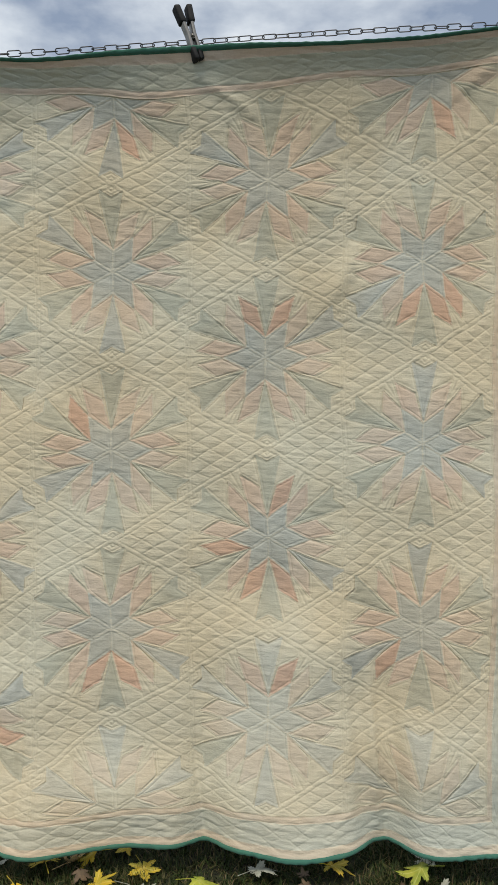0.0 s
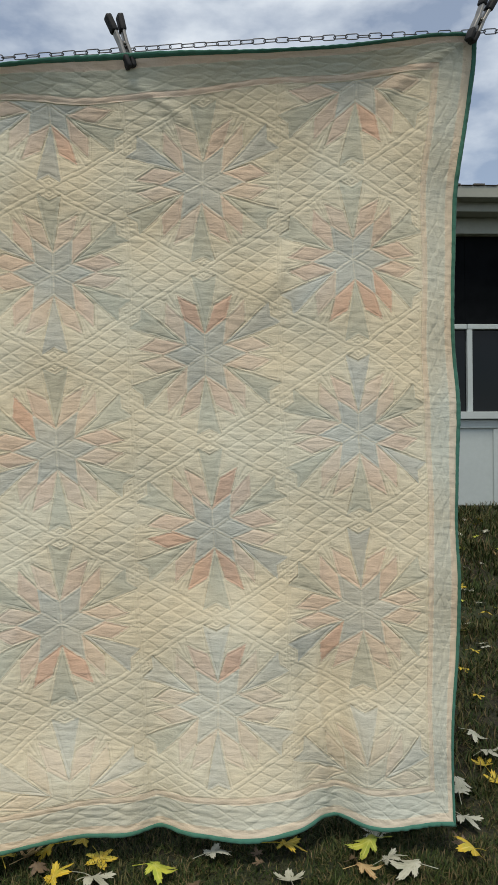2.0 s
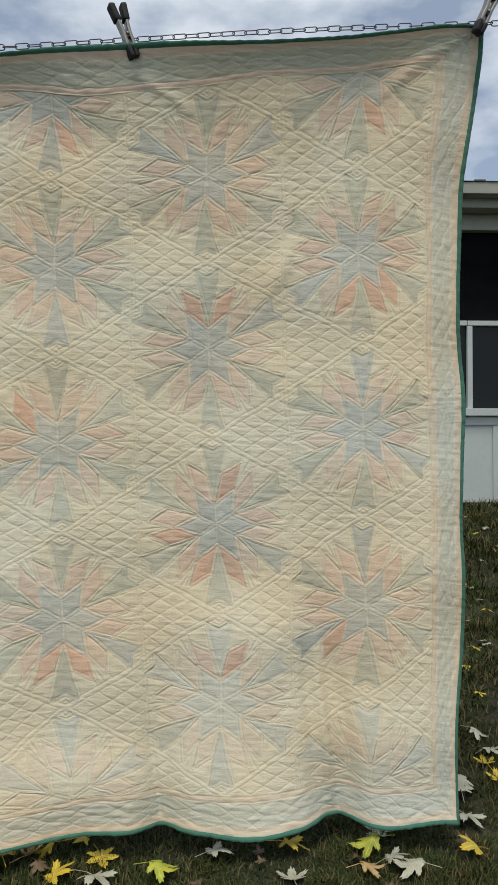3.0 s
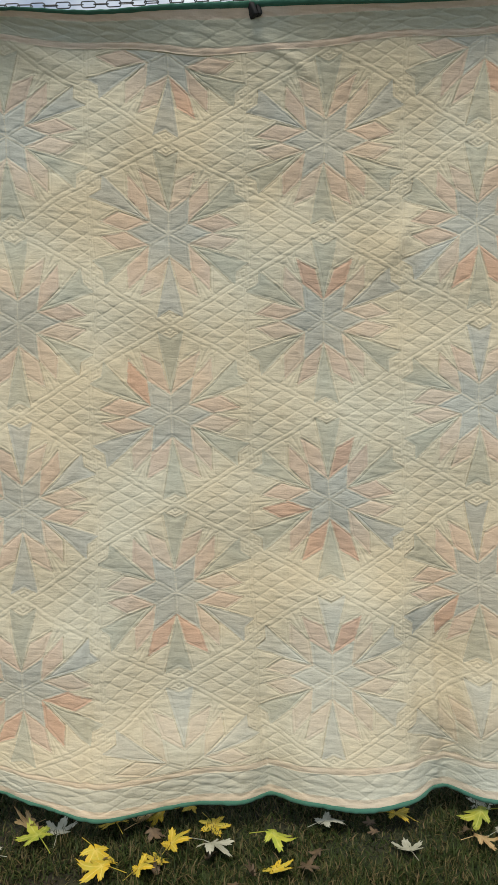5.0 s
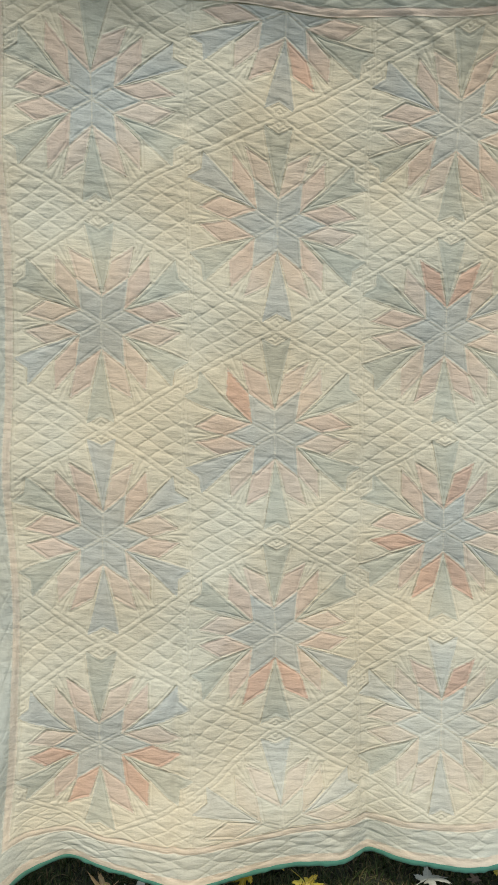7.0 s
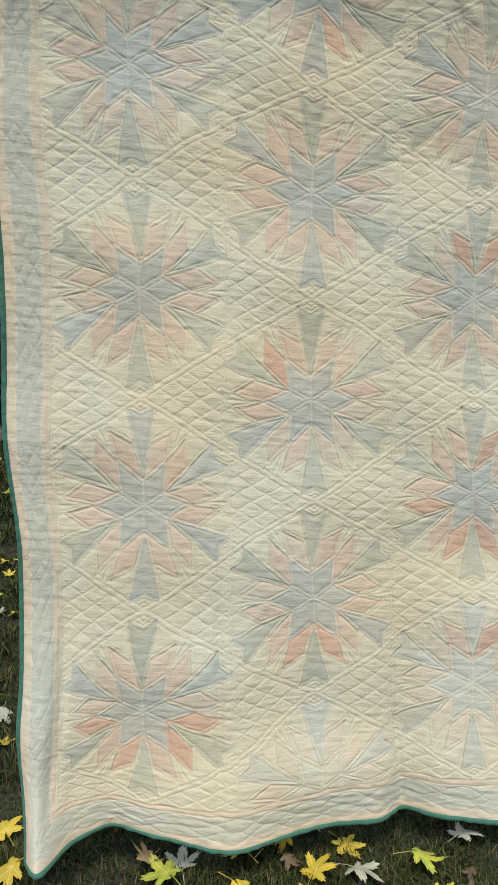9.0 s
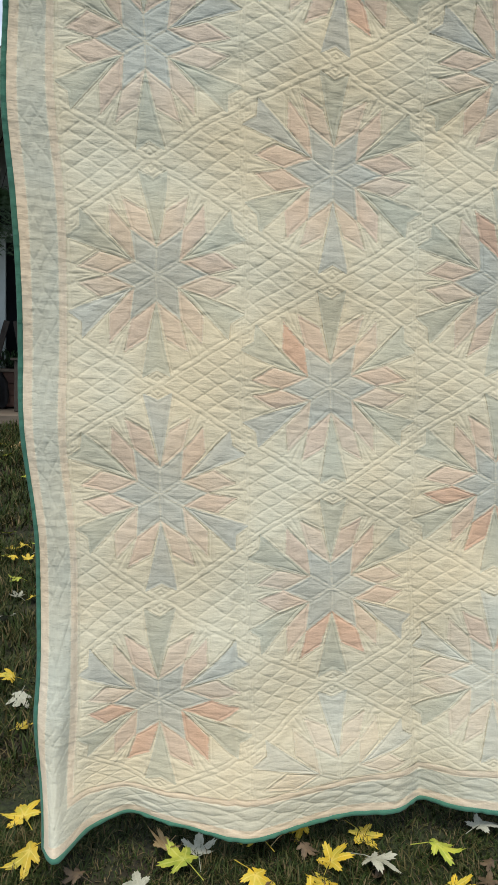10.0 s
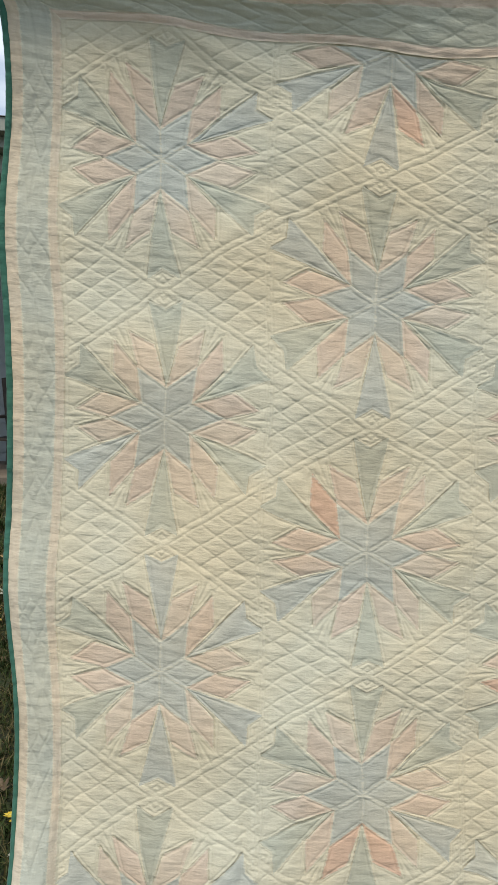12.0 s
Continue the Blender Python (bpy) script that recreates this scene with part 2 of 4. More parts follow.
def waves(x, y, seed, size, count=9):
    """A smooth uneven surface between about -1 and 1; size is the length of its swells."""
    rng = np.random.RandomState(seed)
    total = 0.0
    for _ in range(count):
        a, f, p = rng.uniform(0, math.tau), rng.uniform(0.6, 1.7) * math.tau / size, rng.uniform(0, math.tau)
        total = total + np.sin((x * math.cos(a) + y * math.sin(a)) * f + p)
    return total / math.sqrt(count) * 0.8


# ---------------------------------------------------------------- ground and grass
def ground_z(x, y):
    """The lawn is level under the line and climbs to the house."""
    x, y = np.asarray(x, float), np.asarray(y, float)
    up = np.clip((y - 0.15) / 4.05, 0, 1)
    return 0.59 * (up * 0.9 + 0.1 * up * up) + 0.008 * waves(x, y, 3, 0.9) * (np.abs(y) < 60)


def build_ground():
    xs = np.concatenate([np.linspace(-400, -14, 14), np.linspace(-12, 12, 240), np.linspace(14, 400, 14)])
    ys = np.concatenate([np.linspace(-400, -14, 14), np.linspace(-12, 6, 200), np.linspace(8, 400, 14)])
    gx, gy = np.meshgrid(xs, ys)
    v = np.stack([gx, gy, ground_z(gx, gy)], -1).reshape(-1, 3)
    i = np.arange(len(v)).reshape(gx.shape)
    f = np.stack([i[:-1, :-1], i[:-1, 1:], i[1:, 1:], i[1:, :-1]], -1).reshape(-1, 4)
    tagged(array_part("ground", v, f, M_SOIL), "dark soil and thatch of a worn lawn rising towards a house", "ground", kind="structure")


def build_grass():
    rng = np.random.RandomState(11)
    zones = ((125000, -1.4, 1.5, -0.6, 0.35, 1.0), (26000, 0.75, 2.4, 0.35, 2.0, 1.6), (22000, 1.2, 3.2, 2.0, 4.15, 2.3), (26000, -2.2, -0.75, 0.35, 2.0, 1.6), (22000, -3.0, -1.1, 2.0, 4.15, 2.3))
    vs, fs, base = [], [], 0
    for count, x0, x1, y0, y1, big in zones:
        x, y = rng.uniform(x0, x1, count), rng.uniform(y0, y1, count)
        thick = waves(x, y, 21, 0.45) + 0.6 * waves(x, y, 22, 0.16)
        keep = rng.uniform(-2.8, 0.7, count) < thick
        x, y = x[keep], y[keep]
        n = len(x)
        long = rng.uniform(0.012, 0.038, n) * big * (1 + 0.35 * thick[keep])
        wide = rng.uniform(0.0009, 0.0019, n) * big
        head = rng.uniform(0, math.tau, n)
        lean = rng.uniform(0.25, 1.5, n)
        face = head + math.pi / 2 + rng.uniform(-0.4, 0.4, n)
        z = ground_z(x, y) - 0.004
        rows = []
        for s, w in ((0, 1.0), (0.4, 0.9), (0.75, 0.6)):
            out = long * s * (0.35 + 0.65 * s) * np.sin(lean)
            hgt = long * s * (1 - 0.45 * s * np.sin(lean) ** 2)
            cx, cy, cz = x + np.cos(head) * out, y + np.sin(head) * out, z + hgt
            for side in (-1, 1):
                rows.append(np.stack([cx + side * np.cos(face) * wide * w, cy + side * np.sin(face) * wide * w, cz], -1))
        tip = long * np.sin(lean)
        rows.append(np.stack([x + np.cos(head) * tip, y + np.sin(head) * tip, z + long * (1 - 0.5 * np.sin(lean) ** 2)], -1))
        vs.append(np.stack(rows, 1).reshape(-1, 3))
        o = base + 7 * np.arange(n)
        for quad in ((0, 1, 3, 2), (2, 3, 5, 4)):
            fs += np.stack([o + k for k in quad], -1).tolist()
        fs += np.stack([o + 4, o + 5, o + 6], -1).tolist()
        base += 7 * n
    tagged(array_part("grass", np.concatenate(vs), fs, M_BLADE), "short patchy autumn grass, dark green with straw blades", "grass", kind="stuff")


build_ground()
build_grass()

# ---------------------------------------------------------------- the quilt
W, H = 0.40, 0.462            # column width and height of one six-sided block
R = H / 2
BORDER = 0.116
QW, QH = 4 * W + 2 * BORDER, 4 * H + 2 * BORDER - 0.002
FIELD_Z = 0.115               # lower edge of the pieced field above the hem
HEM_Z = 0.025


# how far the cloth has stretched at places of the sheet: across, up, then the pull there in millimetres
PULLS = (
    (-0.2, 1.501, 9, 4),
    (-0.2, 1.039, -6, -6),
    (-0.2, 0.577, -4, 1),
    (0.2, 1.732, -4, 1),
    (0.2, 1.27, -3, 0),
    (0.2, 0.808, 5, -5),
    (0.2, 0.346, 3, -5),
    (0.6, 1.039, 8, 2),
    (0.6, 0.577, -5, -3),
    (-0.6, 1.732, -2, 35),
    (-0.6, 1.27, 19, 8),
    (-0.6, 0.808, 18, -1),
    (-0.6, 0.346, 8, -19),
    (0.6, 1.501, 5, 15),
    (-0.8, 1.963, 34, 61),
    (-0.4, 1.963, 18, 30),
    (0, 1.963, 12, -3),
    (0.4, 1.963, 14, 37),
    (0.8, 1.963, 20, 43),
    (0.916, 1.65, -25, 0),
    (0.916, 1.1, -23, 0),
    (-0.916, 1.6, 27, 0),
    (-0.916, 0.03, -17, 26),
    (-0.916, 0.75, 15, 0),
)


def seg_dist(x, y, a, b):
    ax, ay, bx, by = *a, *b
    t = np.clip(((x - ax) * (bx - ax) + (y - ay) * (by - ay)) / ((bx - ax) ** 2 + (by - ay) ** 2), 0, 1)
    return np.hypot(x - ax - t * (bx - ax), y - ay - t * (by - ay))


def hung(px, pz, h=0.0):
    """Where a spot of the flat quilt (px from its middle, pz above its hem) hangs, with h of padding towards the viewer."""
    px, pz = np.asarray(px, float), np.asarray(pz, float)
    pulled, share = 0.0, 1e-3
    for at_x, at_z, dx, dz in PULLS:
        w = np.exp(-(((px - at_x) / 0.2) ** 2 + ((pz - at_z) / 0.2) ** 2))
        pulled, share = pulled + w * np.reshape((dx, dz), (2,) + (1,) * px.ndim) / 1000, share + w
    pulled = pulled / share * (1 - np.clip((pz - 1.963) / (QH - 1.963), 0, 1) ** 1.5)
    z0 = HEM_Z + pz
    down = np.clip(1 - pz / QH, 0, 1)
    # the line climbs to one side
    top = np.clip((z0 - 1.5) / 0.6, 0, 1) ** 1.5
    z = z0 + 0.004 + 0.013 * np.exp(-pz / 0.3) + px * 0.035 * np.clip(z0 / 0.45, 0, 1) + top * (px * np.where(px < 0, 0.03, 0.065) - 0.032) - 0.022 * (px > -0.02) * np.clip(pz / QH, 0, 1) ** 6 * np.sin(np.clip((px + 0.02) / 0.9, -1, 1) * math.pi) ** 2
    # the columns lean a little, and the free sides draw in
    total = weight = 0.0
    for at, a, b in ((-0.6, 0.048, -0.042), (-0.2, 0.053, -0.045), (0.2, 0.029, -0.025), (0.6, 0.008, -0.012)):
        w = np.exp(-((px - at) / 0.25) ** 2)
        total, weight = total + w * (a + b * z0), weight + w
    dx = total / weight
    left = np.interp(z0, (0, 0.2, 0.64, 1.16, 1.5, 1.76, 2.1), (0.135, 0.118, 0.070, 0.025, 0.005, -0.012, -0.03))
    right = np.interp(z0, (0.05, 0.43, 0.68, 0.88, 1.1, 1.36, 1.74, 2.0, 2.15), (-0.088, -0.056, -0.04, -0.03, -0.023, -0.019, -0.014, -0.002, 0.006))
    side = np.clip((np.abs(px) - 0.62) / 0.296, 0, 1) ** 1.5
    x = px + dx * (1 - side) + np.where(px < 0, left, right) * side + side * 0.005 * np.sin(z0 * 11 + 1.0 + np.sign(px))
    x, z = x + pulled[0], z + pulled[1] + 0.026 * np.exp(-pz / 0.16) + 0.018 * down ** 2 * (pz < QH)
    # belly below the line, then forward towards the hem
    y = -0.022 * np.clip((pz - 0.25) / 0.7, 0, 1) * (1 - (np.clip(pz, 0, QH) / QH) ** 10) - 0.035 + 0.068 * (1 - np.exp(-np.clip(QH - pz, 0, 9) / 0.14)) - 0.09 * down ** 2 + 0.028 * np.sin(math.pi * down ** 0.8)
    low = np.exp(-pz / 0.40)
    for at, deep, wide in ((-0.66, 0.036, 0.055), (-0.86, -0.125, 0.075), (-0.42, -0.035, 0.09), (0.03, 0.05, 0.055), (0.27, -0.035, 0.11), (0.51, 0.085, 0.07), (0.80, 0.01, 0.1)):
        y = y + deep * low * np.exp(-((px - at) / wide) ** 2)
    # creases where the cloth is pulled or has been folded
    for a, b, deep, wide in (((-0.86, 2.06), (-0.38, 1.89), -0.004, 0.024), ((-0.80, 2.06), (-0.25, 1.96), 0.003, 0.04), ((0.45, 1.56), (0.36, 1.42), -0.007, 0.028), ((0.475, 0.48), (0.50, 0.0), -0.012, 0.017), ((0.435, 0.50), (0.45, 0.02), 0.008, 0.02), ((0.54, 0.36), (0.56, 0.02), 0.008, 0.02), ((0.44, 1.50), (0.43, 1.62), 0.006, 0.014), ((-0.50, 1.62), (-0.38, 1.72), 0.004, 0.02), ((0.86, 2.03), (0.62, 1.88), -0.005, 0.02), ((0.02, 2.02), (0.16, 1.90), -0.004, 0.015), ((-0.79, 0.55), (-0.83, 0.05), 0.010, 0.02), ((-0.43, 0.62), (-0.44, 0.02), 0.007, 0.012), ((0.0, 0.30), (0.03, 0.0), 0.006, 0.012)):
        ln = math.hypot(b[0] - a[0], b[1] - a[1])
        ux, uz = (b[0] - a[0]) / ln, (b[1] - a[1]) / ln
        t, off = ((px - a[0]) * ux + (pz - a[1]) * uz) / ln, (px - a[0]) * uz - (pz - a[1]) * ux
        y = y + deep * np.exp(-(off / wide) ** 2 - (2.1 * (t - 0.5)) ** 4)
    # free side edges curl away, and slow swells run through the sheet
    y = y + 0.02 * np.clip((np.abs(px) - 0.78) / 0.14, 0, 1) ** 2 * (px > 0) * (1 - low)
    y = y + 0.012 * np.sin(px * 5.3 + 0.6) * np.sin(pz * 2.1 + 0.3) + 0.005 * waves(px, pz, 5, 0.35) + 0.0006 * waves(px, pz * 1.6, 6, 0.055, 14)
    z = z + 0.004 * waves(px, pz, 8, 0.4)
    x = x + 0.005 * waves(px, pz, 9, 0.5)
    return np.stack([x, y - h, z], -1)


def polar(r, deg):
    return (r * R * math.cos(radians(deg)), r * R * math.sin(radians(deg)))


NOTCH, TIP = polar(0.235, 0), polar(0.475, 30)
GREEN, CHEV = (0.93 * R, 0.145 * R), (0.855 * R, 0.0)
SIDE, POINT = (0.585 * R, 0.098 * R), polar(0.775, 24.5)


def inside(x, y, poly):
    hit = np.zeros(np.shape(x), bool)
    for (ax, ay), (bx, by) in zip(poly, poly[1:] + poly[:1]):
        if ay != by:
            hit ^= ((ay > y) != (by > y)) & (x < (bx - ax) * (y - ay) / (by - ay) + ax)
    return hit


def padding(px, pz):
    """Height of the padding between the rows of stitches, and whether the spot lies under a coloured patch."""
    # hand-sewn rows wander a little
    wx, wz = px + 0.0016 * waves(px, pz, 51, 0.11), pz + 0.0016 * waves(px, pz, 52, 0.11)
    fx, fz = wx, wz - FIELD_Z
    col = np.clip(np.floor(fx / W + 2), 0, 3)
    lx = fx - (col - 1.5) * W
    odd = (col % 2 == 0)                      # columns with whole stars from the top
    lz = np.where(odd, (fz % H) - H / 2, ((fz + H / 2) % H) - H / 2)
    ax, az = np.abs(lx), np.abs(lz)
    # the cords along the sides of the six-sided blocks, and hatching outside them
    edge = (az - H / 2) * math.cos(math.pi / 6) + ax * 0.5
    cord = np.abs(np.abs(edge) - 0.0062)
    other = (H / 2 - az) * math.cos(math.pi / 6) + ax * 0.5
    step = W / 2 / 3 * 0.5
    hatch = np.minimum(np.abs((edge - 0.0062 + step / 2) % step - step / 2), np.abs((other - 0.0062 + step / 2) % step - step / 2))
    d = np.where(edge > 0.0062, np.minimum(cord, hatch), cord)
    # seams between the columns
    d = np.minimum(d, np.abs((W / 2 - ax) - 0.0055))
    # the star, folded into one twelfth; each patch is outlined on both sides of its seam
    r, th = np.hypot(lx, lz), np.degrees(np.arctan2(lz, lx))
    th = np.abs((th - 30 + 30) % 60 - 30)     # from the nearest corner of the block
    a, b = r * np.cos(np.radians(th)), r * np.sin(np.radians(th))
    star = np.full(np.shape(px), 1.0)
    rim = 0.0046
    for p, q in (((0, 0), NOTCH), (NOTCH, TIP), (NOTCH, GREEN), (CHEV, GREEN), (SIDE, POINT), (POINT, TIP)):
        star = np.minimum(star, np.abs(seg_dist(a, b, p, q) - rim))
    for p, q in ((POINT, polar(0.93, 22)), (TIP, polar(0.87, 29.9)), ((0.91 * R, 0), (0.975 * R, 0.062 * R))):
        star = np.minimum(star, seg_dist(a, b, p, q))
    d = np.where(edge < -0.002, np.minimum(d, star), d)
    patch = (edge < 0) & (inside(a, b, [(0, 0), NOTCH, TIP, (TIP[0], TIP[1] + 0.001), (0, 0.001)]) | inside(a, b, [NOTCH, GREEN, CHEV]) | inside(a, b, [NOTCH, SIDE, POINT, TIP]) | (b > a * math.tan(radians(29.9))) & (r < 0.5 * R))
    # border: wavering rows of stitches that cross like a cable
    bx, bz = np.abs(wx) - 2 * W, np.maximum(FIELD_Z - wz, wz - FIELD_Z - 4 * H)
    out = np.maximum(bx, bz)
    along = np.where(bx > bz, wz, wx)
    cable = np.full(np.shape(px), 1.0)
    sway = 0.9 * waves(along, out * 0.3, 43, 0.3)
    for mid, phase in ((0.040, 0), (0.072, 0.4), (0.040, math.pi), (0.072, 3.6)):
        cable = np.minimum(cable, np.abs(out - mid - 0.018 * np.sin(along * math.tau / 0.19 + phase + sway)) * 0.85)
    cable = np.minimum(cable, np.minimum(np.abs(out - 0.004), np.abs(out - 0.018)))
    border = out > 0
    d = np.where(border, cable, d)
    patch &= ~border
    edge_in = np.minimum(QW / 2 - np.abs(px), np.minimum(pz, QH - pz))
    # washing has drawn the cloth into fine level puckers
    crinkle = 0.00022 * waves(px * 0.22, pz, 41, 0.014, 14) + np.where(border, 0.0005 * waves(along * 0.22, out, 42, 0.016, 14), 0.0)
    relief = 0.00088 * (1 - np.exp(-(d / 0.0016) ** 2)) + 0.0005 * (1 - np.exp(-d / 0.005))
    return crinkle + relief * np.clip((edge_in - 0.006) / 0.01, 0, 1), patch


def build_quilt():
    quilt = thing("quilt", (0, 0, 0), "faded vintage patchwork star quilt, cream cotton with green binding, hung up", "quilt")
    # the cream ground cloth
    nu, nv = 960, 1090
    px, pz = np.meshgrid(np.linspace(-QW / 2, QW / 2, nu), np.linspace(0, QH, nv))
    h, patch = padding(px, pz)
    v = hung(px, pz, h - 0.0016 * patch).reshape(-1, 3)
    i = np.arange(nu * nv).reshape(nv, nu)
    f = np.stack([i[:-1, :-1], i[:-1, 1:], i[1:, 1:], i[1:, :-1]], -1).reshape(-1, 4)
    deep = patch.copy()
    for axis in (0, 1):
        for step in (-3, 3):
            deep &= np.roll(patch, step, axis)
    f = f[~deep.reshape(-1)[f].all(1)]        # no second layer of cotton under the patches
    array_part("ground_cloth", v, f, M_MUSLIN, quilt, "cream cotton quilted in diamonds and ribs")
    # the far side of the sandwich
    nu, nv = 90, 100
    px, pz = np.meshgrid(np.linspace(-QW / 2, QW / 2, nu), np.linspace(0, QH, nv))
    v = hung(px, pz, -0.007).reshape(-1, 3)
    i = np.arange(nu * nv).reshape(nv, nu)
    f = np.stack([i[:-1, :-1], i[1:, :-1], i[1:, 1:], i[:-1, 1:]], -1).reshape(-1, 4)
    array_part("lining", v, f, M_MUSLIN, quilt, "cream cotton lining")
    return quilt


def quad_grid(a, b, c, d, n, m):
    """Spots spread evenly over a four-cornered piece, and its faces; corners run round it."""
    u, v = np.meshgrid(np.linspace(0, 1, n + 1), np.linspace(0, 1, m + 1))
    u, v = u[..., None], v[..., None]
    a, b, c, d = (np.array(p, float) for p in (a, b, c, d))
    pts = ((a * (1 - u) + b * u) * (1 - v) + (d * (1 - u) + c * u) * v).reshape(-1, 2)
    i = np.arange(len(pts)).reshape(m + 1, n + 1)
    return pts, np.stack([i[:-1, :-1], i[:-1, 1:], i[1:, 1:], i[1:, :-1]], -1).reshape(-1, 4)


def build_stars(quilt):
    rng = random.Random(5)
    # points of a star, counted round from the upper right, whose petals have kept their colour
    hot = {(2, 2): (1, 2, 3, 4), (0, 0): (1, 2), (0, 3): (3, 4, 5), (3, 3): (2, 3), (3, 1): (2, 4, 5), (2, 1): (1,), (1, 3): (3, 4), (1, 2): (2,), (2, 3): (1,), (1, 0): (4,), (3, 0): (4,)}
    for col in range(4):
        whole = col % 2 == 0
        for row in range(4 if whole else 5):
            cz = FIELD_Z + 4 * H - (row + 0.5) * H if whole else FIELD_Z + 4 * H - row * H
            cx = (col - 1.5) * W
            half = not whole and row in (0, 4)
            star = new("star_block")
            star.parent = quilt
            tagged(star, "pieced six-pointed star, half hidden by the border" if half else "pieced six-pointed star with peach petals and green wedges")
            lo, hi = FIELD_Z + 0.002, FIELD_Z + 4 * H - 0.002
            kept = hot.get((col, row), ())
            ghost = half and row == 4
            faded = (col, row) in ((1, 4), (2, 3), (3, 4))

            corners = {}

            def add(name, poly, mat, turn, cells):
                c, s = math.cos(radians(turn)), math.sin(radians(turn))
                flat = []
                for x, y in poly:             # neighbours share a corner, which is sewn a little out of place
                    u, v = cx + x * c - y * s, cz + x * s + y * c
                    off = corners.setdefault((round(u, 3), round(v, 3)), (rng.uniform(-0.0025, 0.0025), rng.uniform(-0.0025, 0.0025)))
                    flat.append((u + off[0], v + off[1]))
                if half and (max(p[1] for p in flat) < lo + 0.004 or min(p[1] for p in flat) > hi - 0.004):
                    return
                if name == "wedge":           # two halves that meet along the middle
                    tip, low, chev, high = flat
                    (p0, f0), (p1, f1) = quad_grid(tip, chev, high, tip, *cells), quad_grid(tip, low, chev, tip, *cells)
                    pts, faces = np.concatenate([p0, p1]), np.concatenate([f0, f1 + len(p0)])
                else:
                    pts, faces = quad_grid(*flat, *cells)
                d = np.full(len(pts), 1.0)
                for p, q in zip(flat, flat[1:] + flat[:1]):
                    d = np.minimum(d, seg_dist(pts[:, 0], pts[:, 1], p, q))
                if half:
                    pts[:, 1] = np.clip(pts[:, 1], lo, hi)
                h, _ = padding(pts[:, 0], pts[:, 1])
                h = h + 0.0003 * (1 - np.exp(-d / 0.002))
                array_part(name, hung(pts[:, 0], pts[:, 1], h), faces, mat, star, attrs=(("seam", np.clip(d / 0.007, 0, 1)),))

            def mirror(p):
                return (p[0], -p[1])

            for k in range(6):
                turn = 30 + 60 * k
                # diamond of the heart of the star, between two corners of the block
                c, s = math.cos(radians(60)), math.sin(radians(60))
                far = (NOTCH[0] * c - NOTCH[1] * s, NOTCH[0] * s + NOTCH[1] * c)
                add("diamond", [(0, 0), NOTCH, TIP, far], M_GHOST_BLUE if ghost else M_BLEACHED_BLUE if faded else M_BLUE, turn, (26, 26))
                add("wedge", [NOTCH, mirror(GREEN), CHEV, GREEN], M_BLEACHED_BLUE if ghost or faded and rng.random() < 0.6 else M_GREEN if rng.random() < 0.75 else M_BLUE, turn, (56, 9))
                for side in (1, -1):
                    petal = [NOTCH, SIDE, POINT, TIP] if side > 0 else [mirror(p) for p in (NOTCH, TIP, POINT, SIDE)]
                    t = rng.random()
                    mat = (M_CORAL if t < 0.5 else M_PEACH) if k in kept else M_PEACH if t < 0.5 else M_ROSE
                    if ghost:
                        mat = M_GHOST_ROSE if t > 0.3 else M_BLEACHED_ROSE
                    elif faded and k not in kept:
                        mat = M_BLEACHED_ROSE
                    add("petal", petal, mat, turn, (34, 22) if side > 0 else (22, 34))


